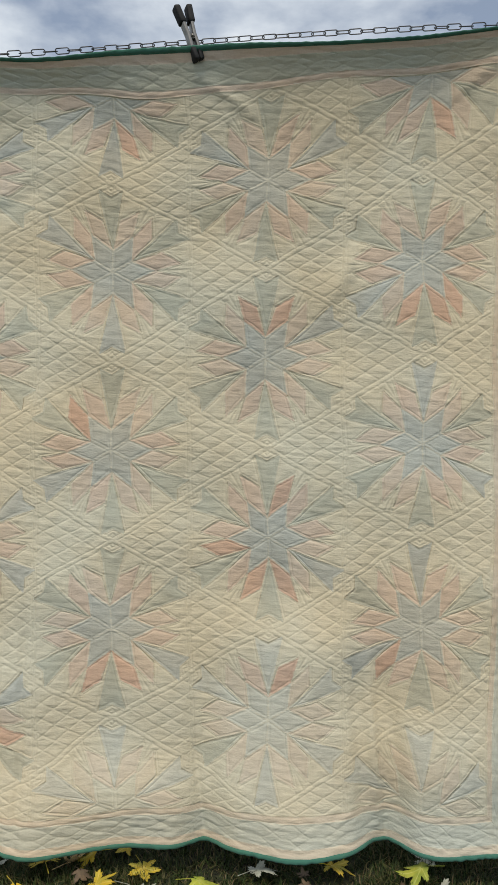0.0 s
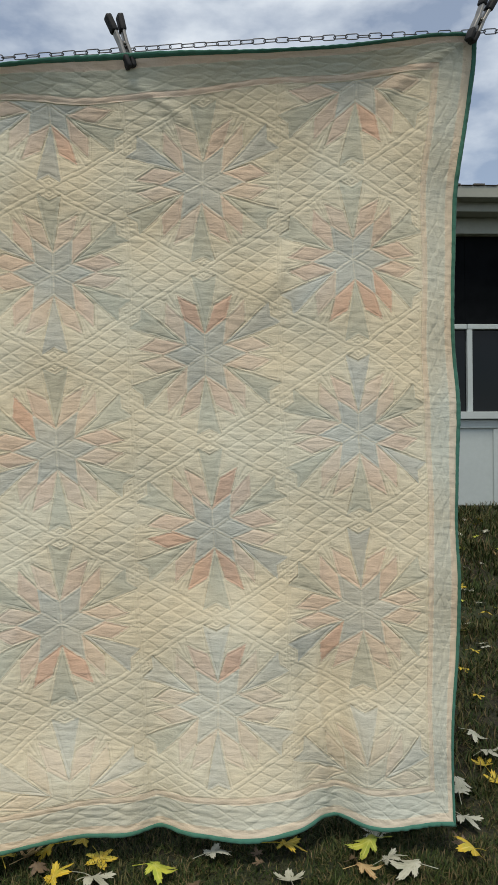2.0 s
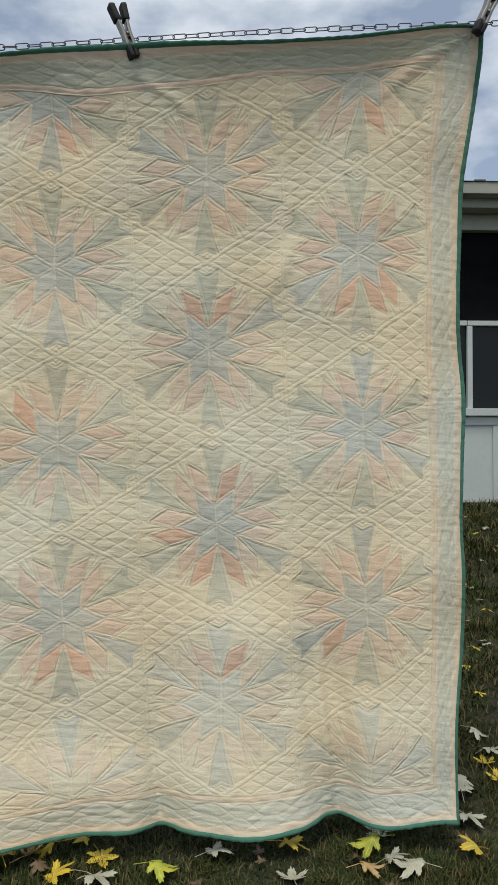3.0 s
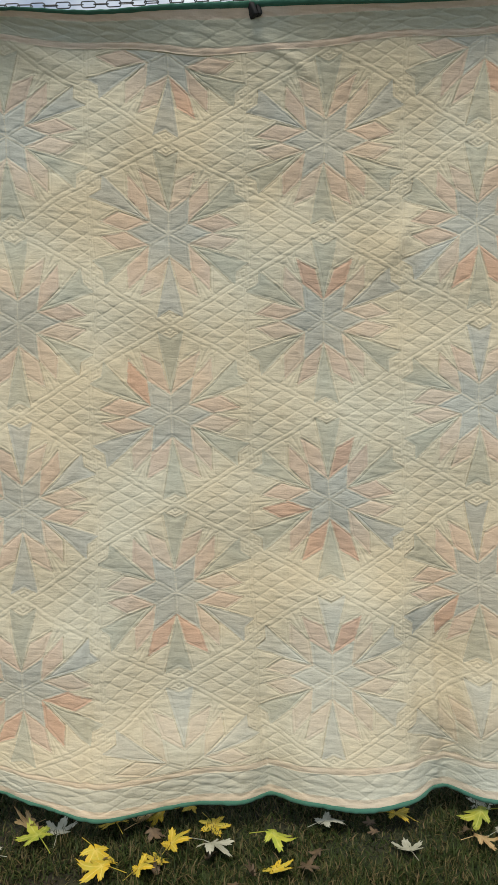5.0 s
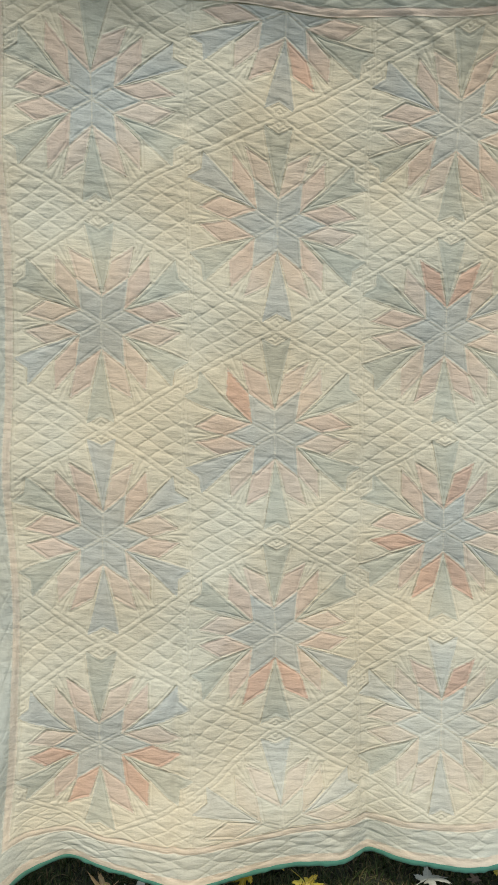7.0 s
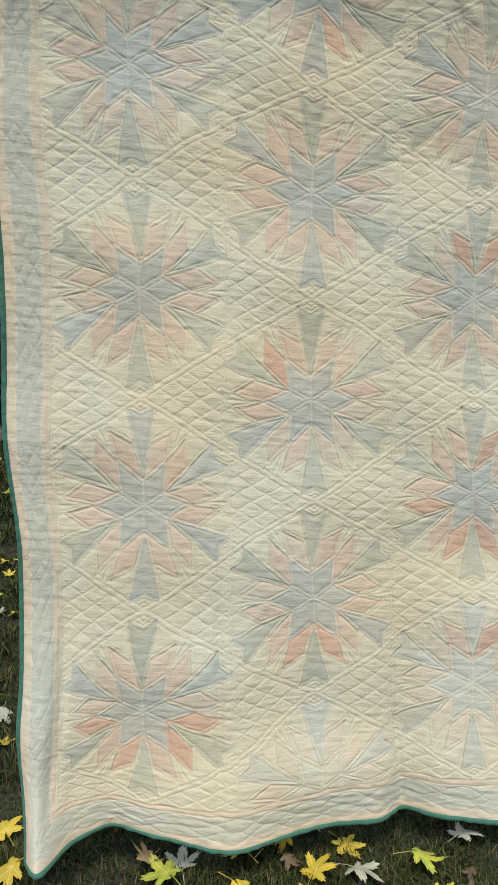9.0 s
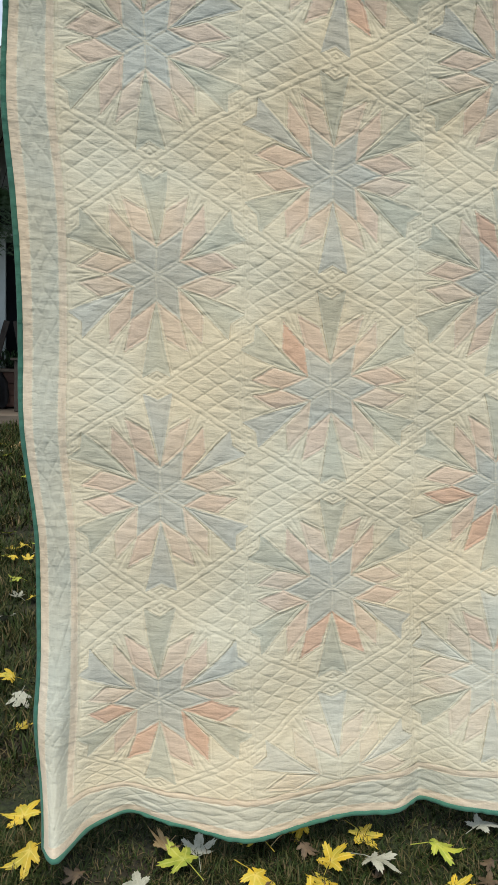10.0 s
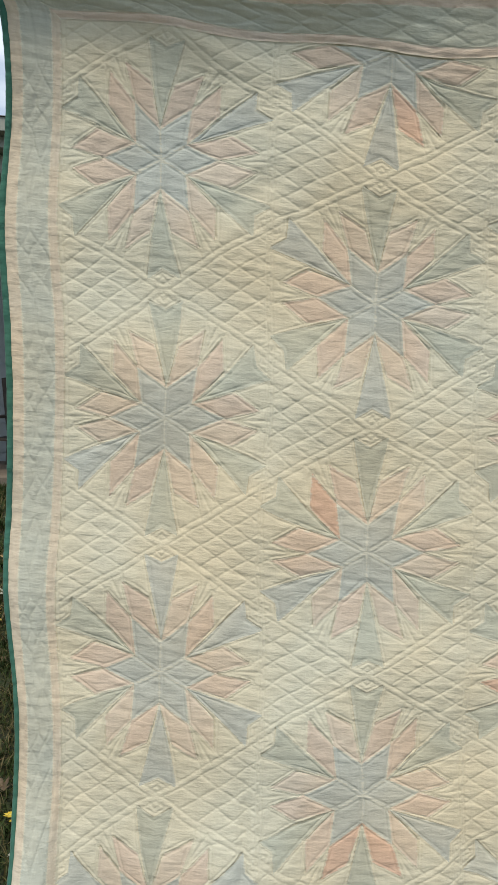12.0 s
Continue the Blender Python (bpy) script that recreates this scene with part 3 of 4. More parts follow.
def build_borders(quilt):
    """Three stripes a side, mitred at the corners, and the binding round the edge."""
    left, right, low, high = -2 * W, 2 * W, FIELD_Z, FIELD_Z + 4 * H
    for name, a, b, mat in (("border_stripe", 0.001, 0.0200, M_PINK), ("border_stripe", 0.0196, 0.0806, M_STRIPE), ("border_stripe", 0.0802, 0.109, M_PINK)):
        corners = lambda o: [(left - o, low - o), (right + o, low - o), (right + o, high + o), (left - o, high + o)]
        inner, outer = corners(a), corners(b)
        for k in range(4):
            n, m = 800, 9 if b - a < 0.04 else 27
            s, t = np.meshgrid(np.linspace(0, 1, n), np.linspace(0, 1, m))
            i0, i1, o0, o1 = (np.array(c) for c in (inner[k], inner[(k + 1) % 4], outer[k], outer[(k + 1) % 4]))
            p = (i0 + (i1 - i0) * s[..., None]) * (1 - t[..., None]) + (o0 + (o1 - o0) * s[..., None]) * t[..., None]
            h, _ = padding(p[..., 0], p[..., 1])
            v = hung(p[..., 0], p[..., 1], h + (0.0012 if b - a > 0.04 else 0.0010)).reshape(-1, 3)
            i = np.arange(n * m).reshape(m, n)
            f = np.stack([i[:-1, :-1], i[1:, :-1], i[1:, 1:], i[:-1, 1:]], -1).reshape(-1, 4)
            edge = np.minimum(t, 1 - t) * (b - a) / 0.008
            cloth = mat if k != 2 else M_GREEN if b - a > 0.04 else M_PEACH
            array_part(name, v, f, cloth, quilt, "washed-out grey-blue border" if b - a > 0.04 else "pale pink border", attrs=(("seam", np.clip(edge, 0, 1).reshape(-1)),))
    # binding: a rounded fold of green cotton over the raw edge
    w, q = QW / 2, QH
    path = []
    for a, b, n in (((-w, 0), (w, 0), 300), ((w, 0), (w, q), 340), ((w, q), (-w, q), 300), ((-w, q), (-w, 0), 340)):
        path += [(a[0] + (b[0] - a[0]) * k / n, a[1] + (b[1] - a[1]) * k / n) for k in range(n)]
    p = np.array(path)
    ins = np.stack([np.clip(p[:, 0], -w + 0.0065, w - 0.0065), np.clip(p[:, 1], 0.0065, q - 0.0065)], -1)
    crinkle = 0.0017 * waves(p[:, 0], p[:, 1], 31, 0.02, 14)
    rings = []
    for dx, dh in ((1.0, 0.0010), (0.6, 0.0052), (-0.55, 0.0062), (-1.05, 0.0030), (-1.1, -0.004), (-0.4, -0.0095), (0.5, -0.0095), (1.0, -0.006)):
        o = ins - (ins - p) * (-dx)
        rings.append(hung(o[:, 0], o[:, 1], dh + crinkle * (dh > 0.001)))
    n, m = len(p), len(rings)
    v = np.stack(rings, 1).reshape(-1, 3)
    i = np.arange(n * m).reshape(n, m)
    j, k = np.roll(i, -1, 0), np.roll(i, -1, 1)
    f = np.stack([i, j, np.roll(j, -1, 1), k], -1).reshape(-1, 4)
    array_part("binding", v, f, M_BIND, quilt, "narrow bright green cotton binding")


quilt = build_quilt()
build_borders(quilt)
build_stars(quilt)


# ---------------------------------------------------------------- chain and clamps
def line_z(x):
    return 2.112 + 0.0715 * x + 0.004 * math.sin(x * 4.0)


def build_chain():
    chain = thing("chain", (0, 0.0, 2.112), "dark steel chain of oval links stretched as a washing line", "chain")
    bm = bmesh.new()
    pts = []
    for k in range(20):
        a = k * math.tau / 20
        pts.append((0.0115 * (1 if math.cos(a) > 0 else -1) + 0.0065 * math.cos(a), 0, 0.0068 * math.sin(a)))
    tube(bm, pts, 0.0014, 6, closed=True)
    first = part("link", bm, M_CHAIN, chain, smooth=True)
    x, k = -3.0, 0
    while x < 3.4:
        ob = first if k == 0 else new("link", first.data)
        ob.parent = chain
        slope = math.atan2(line_z(x + 0.01) - line_z(x - 0.01), 0.02)
        turn = (4 if k % 2 else 91) + 5 * math.sin(k * 2.3) + 30 * math.sin(k * 0.17) ** 5
        ob.matrix_basis = Matrix.Translation((x, 0.004, line_z(x) - 2.112)) @ Matrix.Rotation(-slope, 4, "Y") @ Matrix.Rotation(radians(turn), 4, "X")
        x += 0.0312
        k += 1


def build_clamp(place, lean, yaw, size=1.0):
    """A steel spring clamp: two bent arms, dipped black grips, pads on the jaws and a spring at the pivot."""
    c = thing("spring_clamp", place, "steel spring clamp with black vinyl grips biting the quilt's top edge", "clamp", "spring clamps on the chain")
    c.matrix_basis = Matrix.Translation(place) @ Matrix.Rotation(radians(lean), 4, "Y") @ Matrix.Rotation(radians(yaw), 4, "Z") @ Matrix.Scale(size, 4)
    for s in (-1, 1):
        def strip(name, pts, half, thick, mat, label=""):
            bm = bmesh.new()
            rows = []
            for y, z in pts:
                rows.append([bm.verts.new((x, s * y + o * thick, z)) for x, o in ((-half, -1), (half, -1), (half, 1), (-half, 1))])
            for a, b in zip(rows, rows[1:]):
                for k in range(4):
                    bm.faces.new((a[k], a[(k + 1) % 4], b[(k + 1) % 4], b[k]))
            bm.faces.new(rows[0][::-1])
            bm.faces.new(rows[-1])
            bmesh.ops.recalc_face_normals(bm, faces=bm.faces)
            bmesh.ops.bevel(bm, geom=list(bm.edges), offset=thick * 0.5, segments=2, affect="EDGES", profile=0.5)
            return part(name, bm, mat, c, label, True)
        strip("arm", [(0.007, 0.0), (0.009, 0.03), (0.008, 0.055), (0.0105, 0.08), (0.0145, 0.118)], 0.0105, 0.0045, M_STEEL, "bent plated steel arm")
        strip("grip", [(0.0115, 0.086), (0.0135, 0.104), (0.0155, 0.120), (0.0165, 0.132)], 0.0128, 0.0082, M_RUBBER, "black vinyl grip")
        strip("jaw_pad", [(0.006, -0.012), (0.0075, 0.004), (0.0085, 0.02)], 0.0130, 0.0062, M_RUBBER, "black vinyl jaw tip")
    bm = bmesh.new()
    coil = [(-0.008 + 0.016 * k / 47, 0.0065 * math.cos(k * math.tau / 12), 0.05 + 0.0065 * math.sin(k * math.tau / 12)) for k in range(48)]
    tube(bm, coil, 0.0012, 6)
    part("spring", bm, M_STEEL, c, "coiled steel spring", True)
    bm = bmesh.new()
    tube(bm, [(-0.0125, 0, 0.05), (0.0125, 0, 0.05)], 0.003, 8)
    part("pivot_pin", bm, M_STEEL, c, "", True)
    return c


build_chain()
build_clamp((0.003, -0.030, 2.056), -19, -66, 1.0)
build_clamp((0.900, -0.028, 2.142), 24, -66, 1.0)


# ---------------------------------------------------------------- the house behind
def build_house():
    house = thing("house", (0, 4.2, 0.59), "white single-storey house with a dark porch, low eaves and shingled roof", "house")
    Y = 4.2

    def put(name, x0, x1, y0, y1, z0, z1, mat, label="", bevel=0.004):
        return box_part(name, (x1 - x0, y1 - y0, z1 - z0), ((x0 + x1) / 2, (y0 + y1) / 2 - Y, (z0 + z1) / 2 - 0.59), mat, house, label, bevel)

    def under(parent, name, x0, x1, y0, y1, z0, z1, mat, label=""):
        return box_part(name, (x1 - x0, y1 - y0, z1 - z0), ((x0 + x1) / 2, (y0 + y1) / 2 - Y, (z0 + z1) / 2 - 0.59), mat, parent, label)

    # roof: a pitched slab of shingles, ragged along the eave
    bm = bmesh.new()
    box(bm, (18, 4.6, 0.10), (0, 2.0, 2.915), 0.01, Matrix.Rotation(radians(8), 4, "X"))
    roof = part("roof", bm, M_ROOF, house, "worn dark shingle roof")
    for k in range(90):
        x = -4.5 + k * 0.1
        under(roof, "shingle", x + 0.003, x + 0.097, Y - 0.34, Y - 0.04, 3.207, 3.218 + 0.006 * math.sin(k * 2.7), M_ROOF)
    put("gutter", -9, 9, Y - 0.33, Y - 0.22, 3.112, 3.205, M_TRIM, "pale grey metal gutter")
    put("fascia", -9, 9, Y - 0.215, Y - 0.18, 3.035, 3.205, M_TRIM)
    put("soffit", -9, 9, Y - 0.178, Y + 2.4, 3.04, 3.06, M_TRIM)
    put("header_beam", -9, 9, Y - 0.05, Y + 0.07, 2.90, 3.035, M_TRIM, "grey painted beam over the porch")
    # glazed part of the porch
    put("lower_wall", 1.2, 9, Y, Y + 0.1, 0.45, 1.32, M_WHITE, "white boarded lower wall")
    for k in range(14):
        put("batten", 1.45 + k * 0.56, 1.45 + k * 0.56 + 0.05, Y - 0.016, Y - 0.001, 0.5, 1.24, M_WHITE)
    put("top_rail", 1.2, 9, Y - 0.018, Y - 0.001, 1.245, 1.318, M_WHITE)
    put("sill", 1.2, 9, Y - 0.06, Y + 0.1, 1.322, 1.385, M_WHITE, "white window sill")
    for x in (1.25, 2.35, 3.45, 4.55, 5.65, 6.75):
        w = thing("window", (0, 0, 0), "", "")
        for key in ("label", "category"):
            if key in w:
                del w[key]
        w.parent = house
        under(w, "frame", x, x + 0.045, Y - 0.02, Y + 0.05, 1.387, 2.09, M_WHITE)
        under(w, "frame", x + 0.003, x + 1.097, Y - 0.022, Y + 0.048, 2.092, 2.135, M_WHITE)
        under(w, "pane", x + 0.047, x + 1.098, Y + 0.015, Y + 0.021, 1.387, 2.088, M_GLASS, "dark reflecting glass")
        # opaque sheet, the shade of the opening is in its black colour
        under(w, "screen", x, x + 1.1, Y + 0.03, Y + 0.034, 2.137, 2.898, M_DARK, "insect screen blackened with the porch's inner shade")
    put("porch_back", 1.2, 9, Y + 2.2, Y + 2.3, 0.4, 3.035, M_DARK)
    put("porch_side", 1.1, 1.198, Y + 0.002, Y + 2.3, 0.4, 3.035, M_WHITE)
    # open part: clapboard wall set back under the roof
    back = put("back_wall", -9, 1.1, Y + 1.5, Y + 1.6, 0.4, 3.035, M_SIDING, "white clapboard wall, its colour greyed for the porch's shade")
    for k in range(16):
        z = 0.72 + k * 0.14
        bm = bmesh.new()
        box(bm, (6.9, 0.018, 0.15), (-5.40, 1.485, z - 0.59 + 0.07), 0.002, Matrix.Rotation(radians(5), 4, "X"))
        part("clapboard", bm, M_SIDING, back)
    put("door_frame", -1.93, -1.87, Y + 1.43, Y + 1.5, 0.66, 2.22, M_WHITE, "white door trim")
    put("door_frame", -1.93, -0.8, Y + 1.43, Y + 1.5, 2.222, 2.29, M_WHITE)
    door = put("door", -1.868, -0.8, Y + 1.455, Y + 1.485, 0.66, 2.22, M_DARK, "dark porch door with a pane painted as pale reflection")
    # this pane's paleness is a painted reflection
    under(door, "pane", -1.745, -1.15, Y + 1.446, Y + 1.453, 1.39, 1.97, M_REFLECT_PANE, "glass with its pale reflection painted in")
    under(door, "pane_frame", -1.765, -1.747, Y + 1.44, Y + 1.453, 1.37, 1.99, M_WHITE)
    under(door, "pane_frame", -1.745, -1.15, Y + 1.44, Y + 1.453, 1.372, 1.388, M_WHITE)
    put("porch_floor", -9, 1.098, Y + 0.03, Y + 1.5, 0.42, 0.63, M_DECK, "weathered porch floor")
    put("edge_board", -9, 1.098, Y - 0.02, Y + 0.028, 0.55, 0.655, M_DECK, "pale weathered edge board")
    return house


build_house()


def build_fern():
    fern = thing("hanging_fern", (-1.76, 5.2, 2.40), "bushy green fern hanging from a porch bracket", "plant")
    rng = random.Random(8)
    bm = bmesh.new()
    tube(bm, [(0, 0, -0.14), (0, 0, -0.02)], [0.09, 0.13], 12)
    part("pot", bm, M_DARK, fern, "dark hanging pot")
    bm = bmesh.new()
    for s in (-1, 1):
        tube(bm, [(0.12 * s, 0, -0.03), (0.03 * s, 0, 0.3), (0, 0, 0.46)], 0.003, 5)
    part("hanger", bm, M_IRON, fern)
    bm = bmesh.new()
    for _ in range(420):
        a, far, drop = rng.uniform(0, math.tau), rng.uniform(0.18, 0.46), rng.uniform(0.1, 0.62)
        spine = []
        for k in range(9):
            t = k / 8
            spine.append(Vector((math.cos(a) * far * math.sin(t * 1.5), math.sin(a) * far * math.sin(t * 1.5), 0.16 * math.sin(t * 2.6) - drop * t ** 2.2)))
        for p, q in zip(spine, spine[1:]):
            d = (q - p).normalized()
            s = d.cross(Vector((0, 0, 1))).normalized()
            for half in (0, 0.5):
                o = p.lerp(q, half)
                for sign in (-1, 1):
                    ln = rng.uniform(0.018, 0.036)
                    tip = o + sign * s * ln + d * 0.018 + Vector((0, 0, -0.012))
                    bm.faces.new([bm.verts.new(x) for x in (o, o + d * 0.012, tip)])
    part("fronds", bm, M_FERN, fern, "drooping feathery fronds")


def build_bracket():
    b = thing("porch_bracket", (-2.05, 5.2, 2.56), "pale curved bracket arm under the porch roof", "bracket")
    bm = bmesh.new()
    tube(bm, [(-0.9, 0, 0.02), (-0.3, 0, 0.0), (0.05, 0, 0.05), (0.22, 0, 0.16)], [0.010, 0.011, 0.011, 0.009], 8)
    part("arm", bm, M_TRIM, b, "", True)
    bm = bmesh.new()
    tube(bm, [(0.1, -0.03, 0.2), (0.1, 0.03, 0.2)], [0.022, 0.022], 14)
    part("boss", bm, M_TRIM, b, "", True)
    bm = bmesh.new()
    tube(bm, [(0.1, 0, 0.2), (0.28, 0, 0.5), (0.5, 0, 0.72)], 0.008, 6)
    part("wire", bm, M_IRON, b)


def build_planter():
    p = thing("planter_box", (-1.86, 5.42, 0.63), "red-brown wooden planter box on the porch edge", "planter")
    for k in range(3):
        z = 0.02 + k * 0.105
        box_part("board", (0.32, 0.024, 0.10), (0, -0.15, z + 0.05), M_CLAY, p, "", 0.004)
    for x in (-0.15, 0.15):
        box_part("side", (0.024, 0.27, 0.32), (x, 0, 0.17), M_CLAY, p, "", 0.004)
    box_part("rim", (0.38, 0.36, 0.03), (0, 0, 0.347), M_DECK, p, "weathered rim", 0.006)
    box_part("back", (0.27, 0.024, 0.32), (0, 0.14, 0.17), M_CLAY, p, "", 0.004)
    rng = random.Random(4)
    bm = bmesh.new()
    for _ in range(60):
        a, r = rng.uniform(0, math.tau), rng.uniform(0.05, 0.2)
        o = Vector((rng.uniform(-0.12, 0.1), rng.uniform(-0.08, 0.08), 0.36))
        tip = o + Vector((math.cos(a) * r, math.sin(a) * r, rng.uniform(0.06, 0.2)))
        mid = o.lerp(tip, 0.55) + Vector((0, 0, 0.05))
        s = (tip - o).cross(Vector((0, 0, 1))).normalized() * 0.012
        bm.faces.new([bm.verts.new(x) for x in (o, mid + s, tip, mid - s)])
    part("foliage", bm, M_FERN, p, "dark straggling leaves")


def build_spade():
    s = thing("spade", (-1.85, 5.18, 0.635), "old long-handled spade leaning against the planter", "spade")
    bm = bmesh.new()
    tube(bm, [(-0.06, 0.05, 0.84), (-0.05, 0.045, 0.7), (-0.03, 0.03, 0.5), (0.0, 0.01, 0.28)], [0.022, 0.016, 0.014, 0.014], 8)
    part("handle", bm, M_BARK, s, "worn wooden handle", True)
    bm = bmesh.new()
    g = [[bm.verts.new((x * w, 0.004 + 0.02 * x * x, z)) for x in (-1, -0.5, 0, 0.5, 1)] for w, z in ((0.02, 0.33), (0.075, 0.24), (0.085, 0.12), (0.075, 0.05), (0.04, 0.0))]
    for a, b in zip(g, g[1:]):
        for k in range(4):
            bm.faces.new((a[k], a[k + 1], b[k + 1], b[k]))
    bmesh.ops.solidify(bm, geom=list(bm.faces), thickness=0.005)
    part("blade", bm, M_IRON, s, "dark rusted blade", True)


def build_chair(place):
    b = thing("slatted_chair", place, "weathered slatted porch chair with a fanned back", "chair", "porch chairs")
    for k in range(7):
        x = -0.24 + k * 0.08
        box_part("slat", (0.052, 0.02, 0.58 - 0.03 * abs(k - 3)), (x + (k - 3) * 0.022, 0.12, 0.56), M_BARK, b, "", 0.004, Matrix.Rotation(radians((k - 3) * 4), 4, "Y") @ Matrix.Rotation(radians(-14), 4, "X"))
    for k in range(5):
        box_part("seat_slat", (0.56, 0.07, 0.022), (0, -0.28 + k * 0.085, 0.26), M_BARK, b, "", 0.004)
    for x in (-0.27, 0.27):
        box_part("arm", (0.09, 0.55, 0.022), (x, -0.08, 0.45), M_BARK, b, "", 0.004)
        box_part("front_leg", (0.035, 0.06, 0.435), (x, -0.3, 0.22), M_BARK, b, "", 0.004)
        box_part("back_leg", (0.035, 0.06, 0.43), (x, 0.12, 0.22), M_BARK, b, "", 0.004)
    return b


def build_plaque():
    p = thing("wall_plaque", (-2.32, 5.67, 1.74), "dark cast plaque hung on the clapboard wall", "plaque")
    bm = bmesh.new()
    rng = random.Random(2)
    ring = []
    for k in range(28):
        a = k * math.tau / 28
        r = 0.15 + 0.03 * math.sin(3 * a + 0.5) + 0.018 * math.sin(7 * a) + rng.uniform(-0.006, 0.006)
        ring.append(bm.verts.new((r * 0.95 * math.cos(a), 0, r * 1.15 * math.sin(a))))
    bm.faces.new(ring)
    made = bmesh.ops.extrude_face_region(bm, geom=list(bm.faces))["geom"]
    bmesh.ops.translate(bm, vec=(0, -0.03, 0), verts=[g for g in made if isinstance(g, bmesh.types.BMVert)])
    bmesh.ops.recalc_face_normals(bm, faces=bm.faces)
    part("casting", bm, M_IRON, p)


def build_lantern():
    n = thing("lantern", (-2.42, 5.3, 2.48), "black square-framed hanging lantern", "lantern")
    for x in (-0.07, 0.07):
        for y in (-0.07, 0.07):
            box_part("upright", (0.012, 0.012, 0.34), (x, y, 0.17), M_IRON, n, "", 0.002)
    for z in (-0.008, 0.348):
        box_part("plate", (0.17, 0.17, 0.014), (0, 0, z), M_IRON, n, "", 0.002)
    box_part("hook", (0.01, 0.01, 0.28), (0, 0, 0.496), M_IRON, n, "", 0.002)


build_plaque()
build_lantern()
build_chair((-2.17, 5.2, 0.632))
build_chair((-1.38, 5.2, 0.632))
build_fern()
build_bracket()
build_planter()
build_spade()


# ---------------------------------------------------------------- fallen leaves
def leaf_meshes(seed, curl, slim):
    """A five-lobed, toothed maple leaf as a curled sheet, and its stalk."""
    rng = random.Random(seed)
    lobes = ((90, 1.0), (40, 0.86), (140, 0.86), (-12, 0.55), (192, 0.55))
    ring = []
    for k in range(96):
        a = -90 + k * 360 / 96
        r = 0.30
        for at, far in lobes:
            off = (a - at + 180) % 360 - 180
            r = max(r, far * (1 - (abs(off) / 35) ** 1.3) * slim + 0.10 * (abs(off) < 26))
        r *= 1 + 0.11 * math.sin(k * 2.62 + seed) * (r > 0.3) + rng.uniform(-0.03, 0.03)
        if abs((a + 90 + 180) % 360 - 180) < 8:
            r = 0.06
        ring.append((r * math.cos(radians(a)), r * math.sin(radians(a))))
    pts, vein, faces = [(0.0, 0.0)], [1.0], []
    for s in (0.33, 0.66, 1.0):
        for k, (x, y) in enumerate(ring):
            pts.append((x * s, y * s))
            a = -90 + k * 360 / 96
            near = min(abs((a - at + 180) % 360 - 180) for at, _ in lobes)
            vein.append(1.0 if near < 2.2 and s < 0.9 else 0.0)
    n = 96
    for k in range(n):
        j = (k + 1) % n
        faces.append((0, 1 + k, 1 + j))
        for ringn in (0, 1):
            o = 1 + ringn * n
            faces.append((o + k, o + n + k, o + n + j, o + j))
    p = np.array(pts)
    bend = rng.uniform(0, 6)
    z = curl * (0.35 * np.sin(p[:, 0] * 3.0 + bend) + 0.3 * np.sin(p[:, 1] * 3.4 + bend * 2) + 0.35 * p[:, 0] ** 2 * math.cos(bend) + 0.25 * p[:, 1] * np.abs(p[:, 0]))
    z = z - z.min()
    return np.stack([p[:, 0], p[:, 1], z], -1) * 0.062, faces, vein


LEAF_KINDS = [leaf_meshes(s, c, sl) for s, c, sl in ((1, 0.25, 1.0), (2, 0.5, 0.95), (3, 0.85, 0.9), (4, 0.4, 1.05))]
LEAF_DATA = {}


def leaf(x, y, mat, size, turn, kind, tilt, label):
    z = float(ground_z(x, y)) + 0.016
    ob = new("maple_leaf")
    tagged(ob, label, "leaf", "fallen leaves")
    ob.matrix_basis = Matrix.Translation((x, y, z)) @ Matrix.Rotation(radians(turn), 4, "Z") @ Matrix.Rotation(radians(tilt), 4, "X") @ Matrix.Scale(size, 4)
    key = (mat.name, kind)
    if key not in LEAF_DATA:
        v, f, vein = LEAF_KINDS[kind]
        blade = array_part("blade", v, f, mat, ob, attrs=(("vein", np.array(vein) * 0.6),))
        bm = bmesh.new()
        z0 = float(v[0][2])
        tube(bm, [(0, 0, z0 + 0.0006), (0.003, -0.02, z0 + 0.002), (0.010, -0.062, max(0.0, z0 - 0.004))], [0.0014, 0.001, 0.0012], 5)
        stalk = part("stalk", bm, mat, ob)
        LEAF_DATA[key] = (blade.data, stalk.data)
    else:
        for name, data in zip(("blade", "stalk"), LEAF_DATA[key]):
            new(name, data).parent = ob


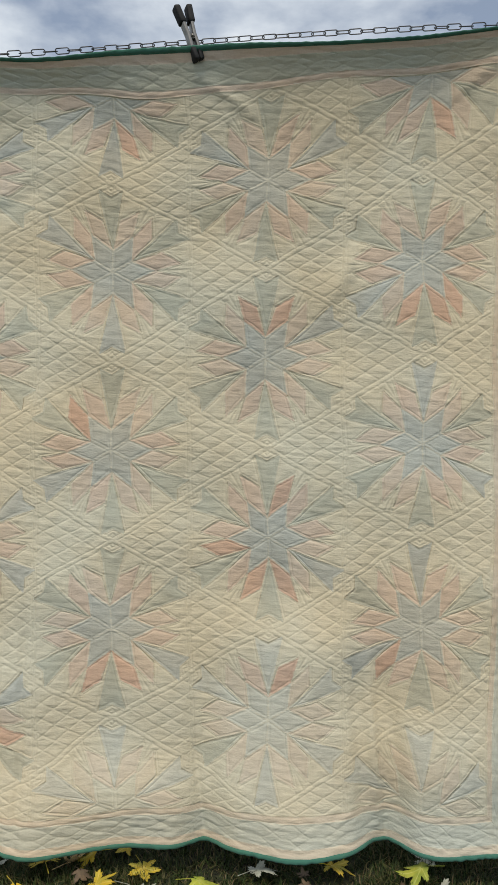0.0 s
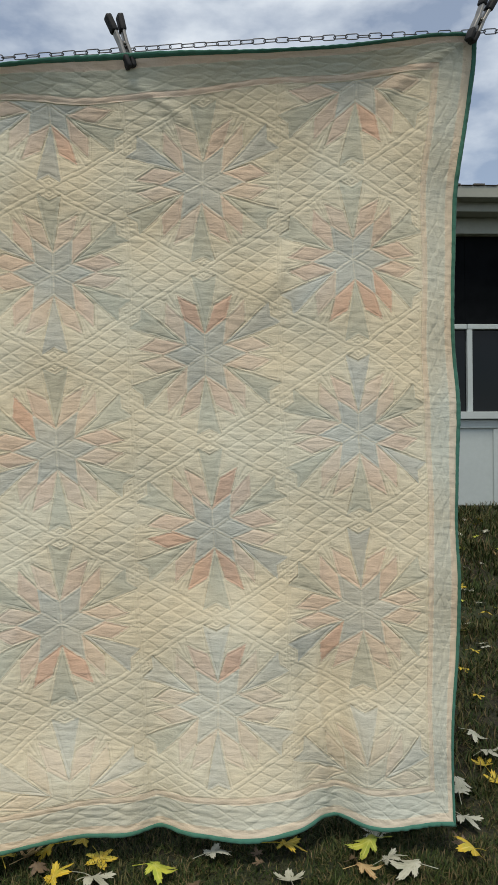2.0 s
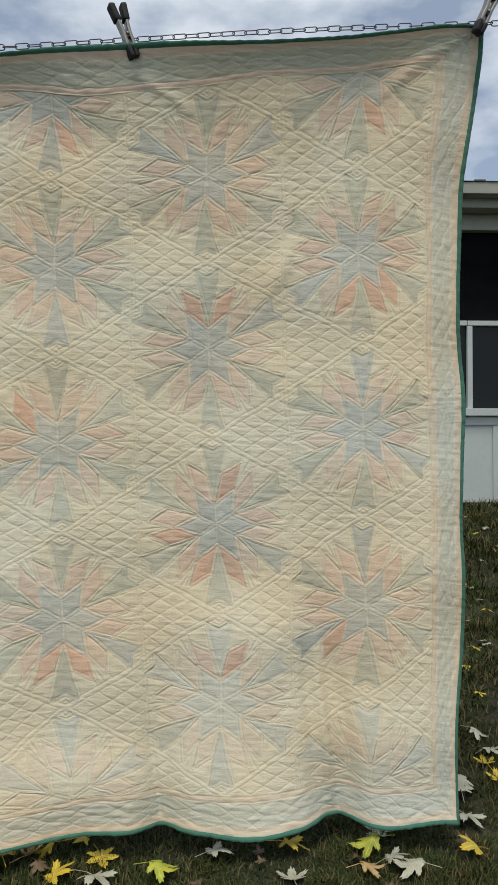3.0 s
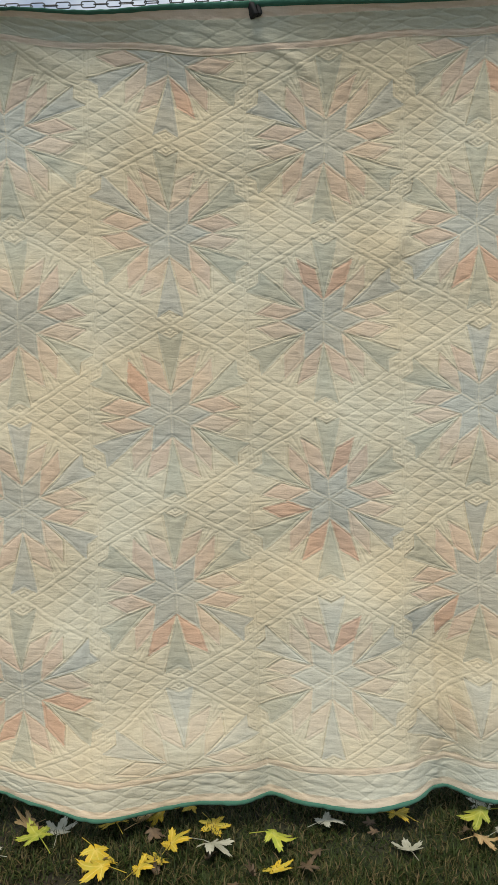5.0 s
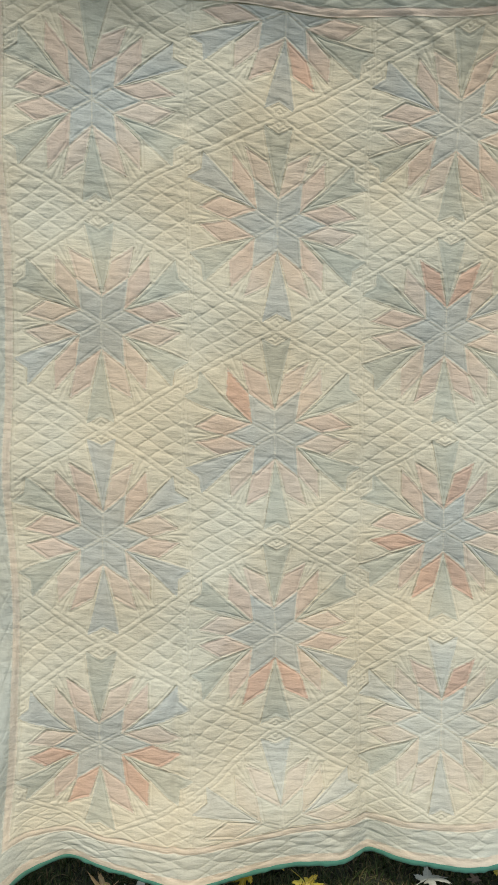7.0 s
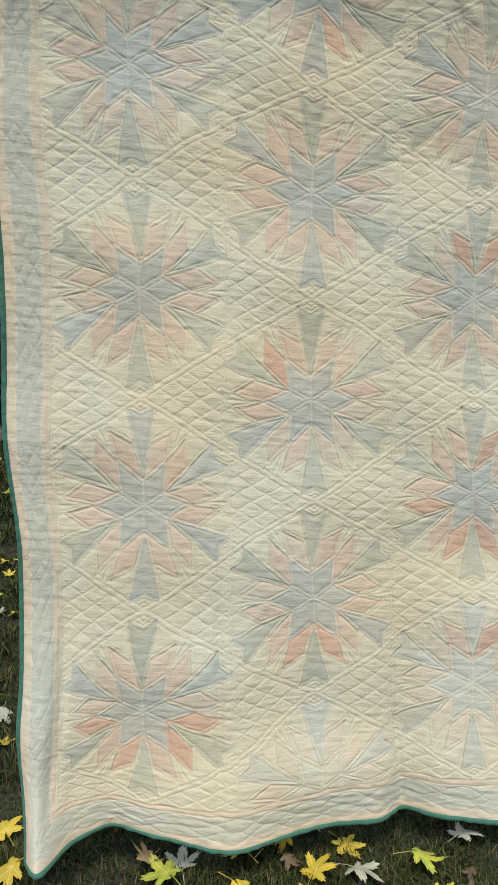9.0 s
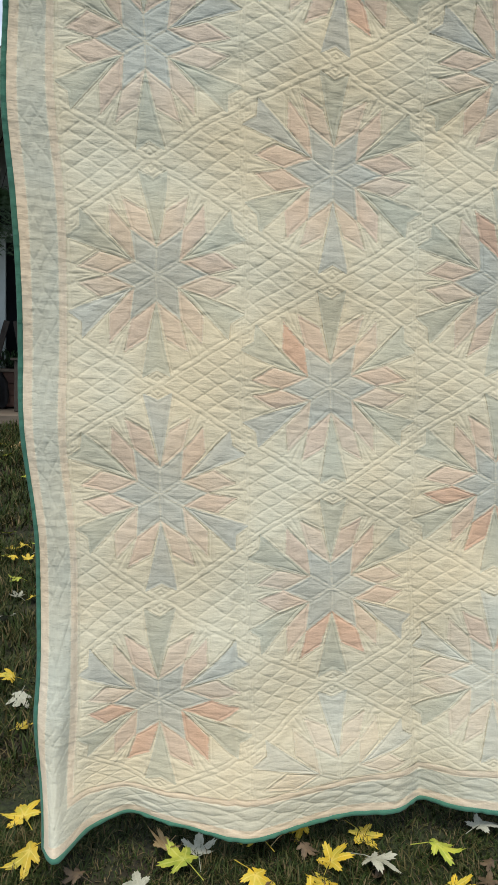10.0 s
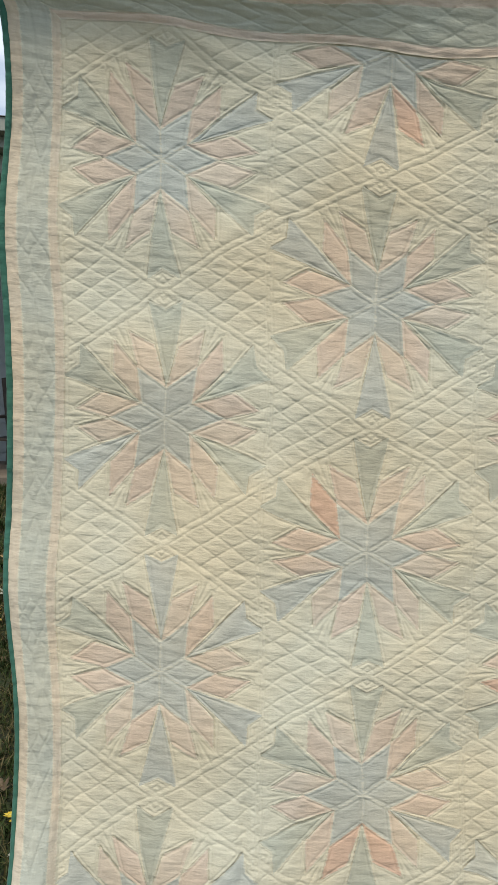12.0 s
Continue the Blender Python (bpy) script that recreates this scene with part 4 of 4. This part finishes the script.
NAMES = {"Y": (M_YELLOW, "yellow maple leaf lying on the grass"), "P": (M_PALE, "pale silvery underside of a fallen maple leaf"), "G": (M_LIME, "yellow-green maple leaf lying on the grass"), "T": (M_TAN, "dry curled tan leaf lying on the grass"), "B": (M_BROWN, "brown dead leaf lying in the grass")}
PLACED = [
    ("P", 0.204, -0.045), ("Y", 0.389, -0.015), ("G", 0.614, -0.035), ("Y", 0.874, -0.055), ("P", 0.394, -0.155), ("P", 0.694, -0.145), ("G", 0.069, -0.115), ("P", -0.086, -0.125),
    ("Y", -0.176, -0.115), ("Y", -0.246, -0.205), ("Y", -0.206, -0.165), ("Y", -0.326, -0.035), ("T", -0.266, -0.005), ("Y", -0.211, 0.005), ("Y", -0.136, 0.055), ("Y", -0.081, -0.025),
    ("P", 0.654, 0.055), ("P", 0.904, 0.125), ("Y", 1.07, 0.4), ("P", 1.09, 0.56), ("P", 1.1, 0.45), ("P", 0.954, 0.3), ("P", 0.934, 0.24), ("Y", 1.08, 0.31),
    ("Y", -0.866, 0.095), ("Y", -0.826, -0.045), ("G", -0.506, -0.095), ("T", -0.536, -0.025), ("P", -0.466, -0.045), ("P", -0.596, -0.165), ("Y", -0.356, -0.155), ("Y", 0.064, -0.215), ("Y", -0.336, -0.215),
]
CURLS = {"Y": (0, 1, 3), "P": (0, 3, 1), "G": (0, 1), "T": (2, 1), "B": (2, 1)}
leaf_rng = random.Random(17)
for mark, x, y in PLACED:
    mat, label = NAMES[mark]
    leaf(x, y, mat, leaf_rng.uniform(0.72, 0.98), leaf_rng.uniform(0, 360), leaf_rng.choice(CURLS[mark]), leaf_rng.uniform(-14, 22), label)
for count, x0, x1, y0, y1 in ((62, 0.95, 2.0, 0.4, 2.2), (64, 1.2, 2.7, 2.0, 4.0), (54, -1.75, -0.92, 0.3, 2.2), (44, -2.4, -1.2, 2.0, 4.0), (30, -1.1, 1.3, -0.45, 0.15)):
    for _ in range(count):
        mark = leaf_rng.choices("YPGTB", (3, 5, 2, 2, 2) if y1 > 0.5 else (0.3, 0.3, 0.2, 1, 8))[0]
        mat, label = NAMES[mark]
        leaf(leaf_rng.uniform(x0, x1), leaf_rng.uniform(y0, y1), mat, leaf_rng.uniform(0.45, 0.85) * (1 if mark != "B" else 0.7), leaf_rng.uniform(0, 360), leaf_rng.choice(CURLS[mark]), leaf_rng.uniform(-20, 30), label)
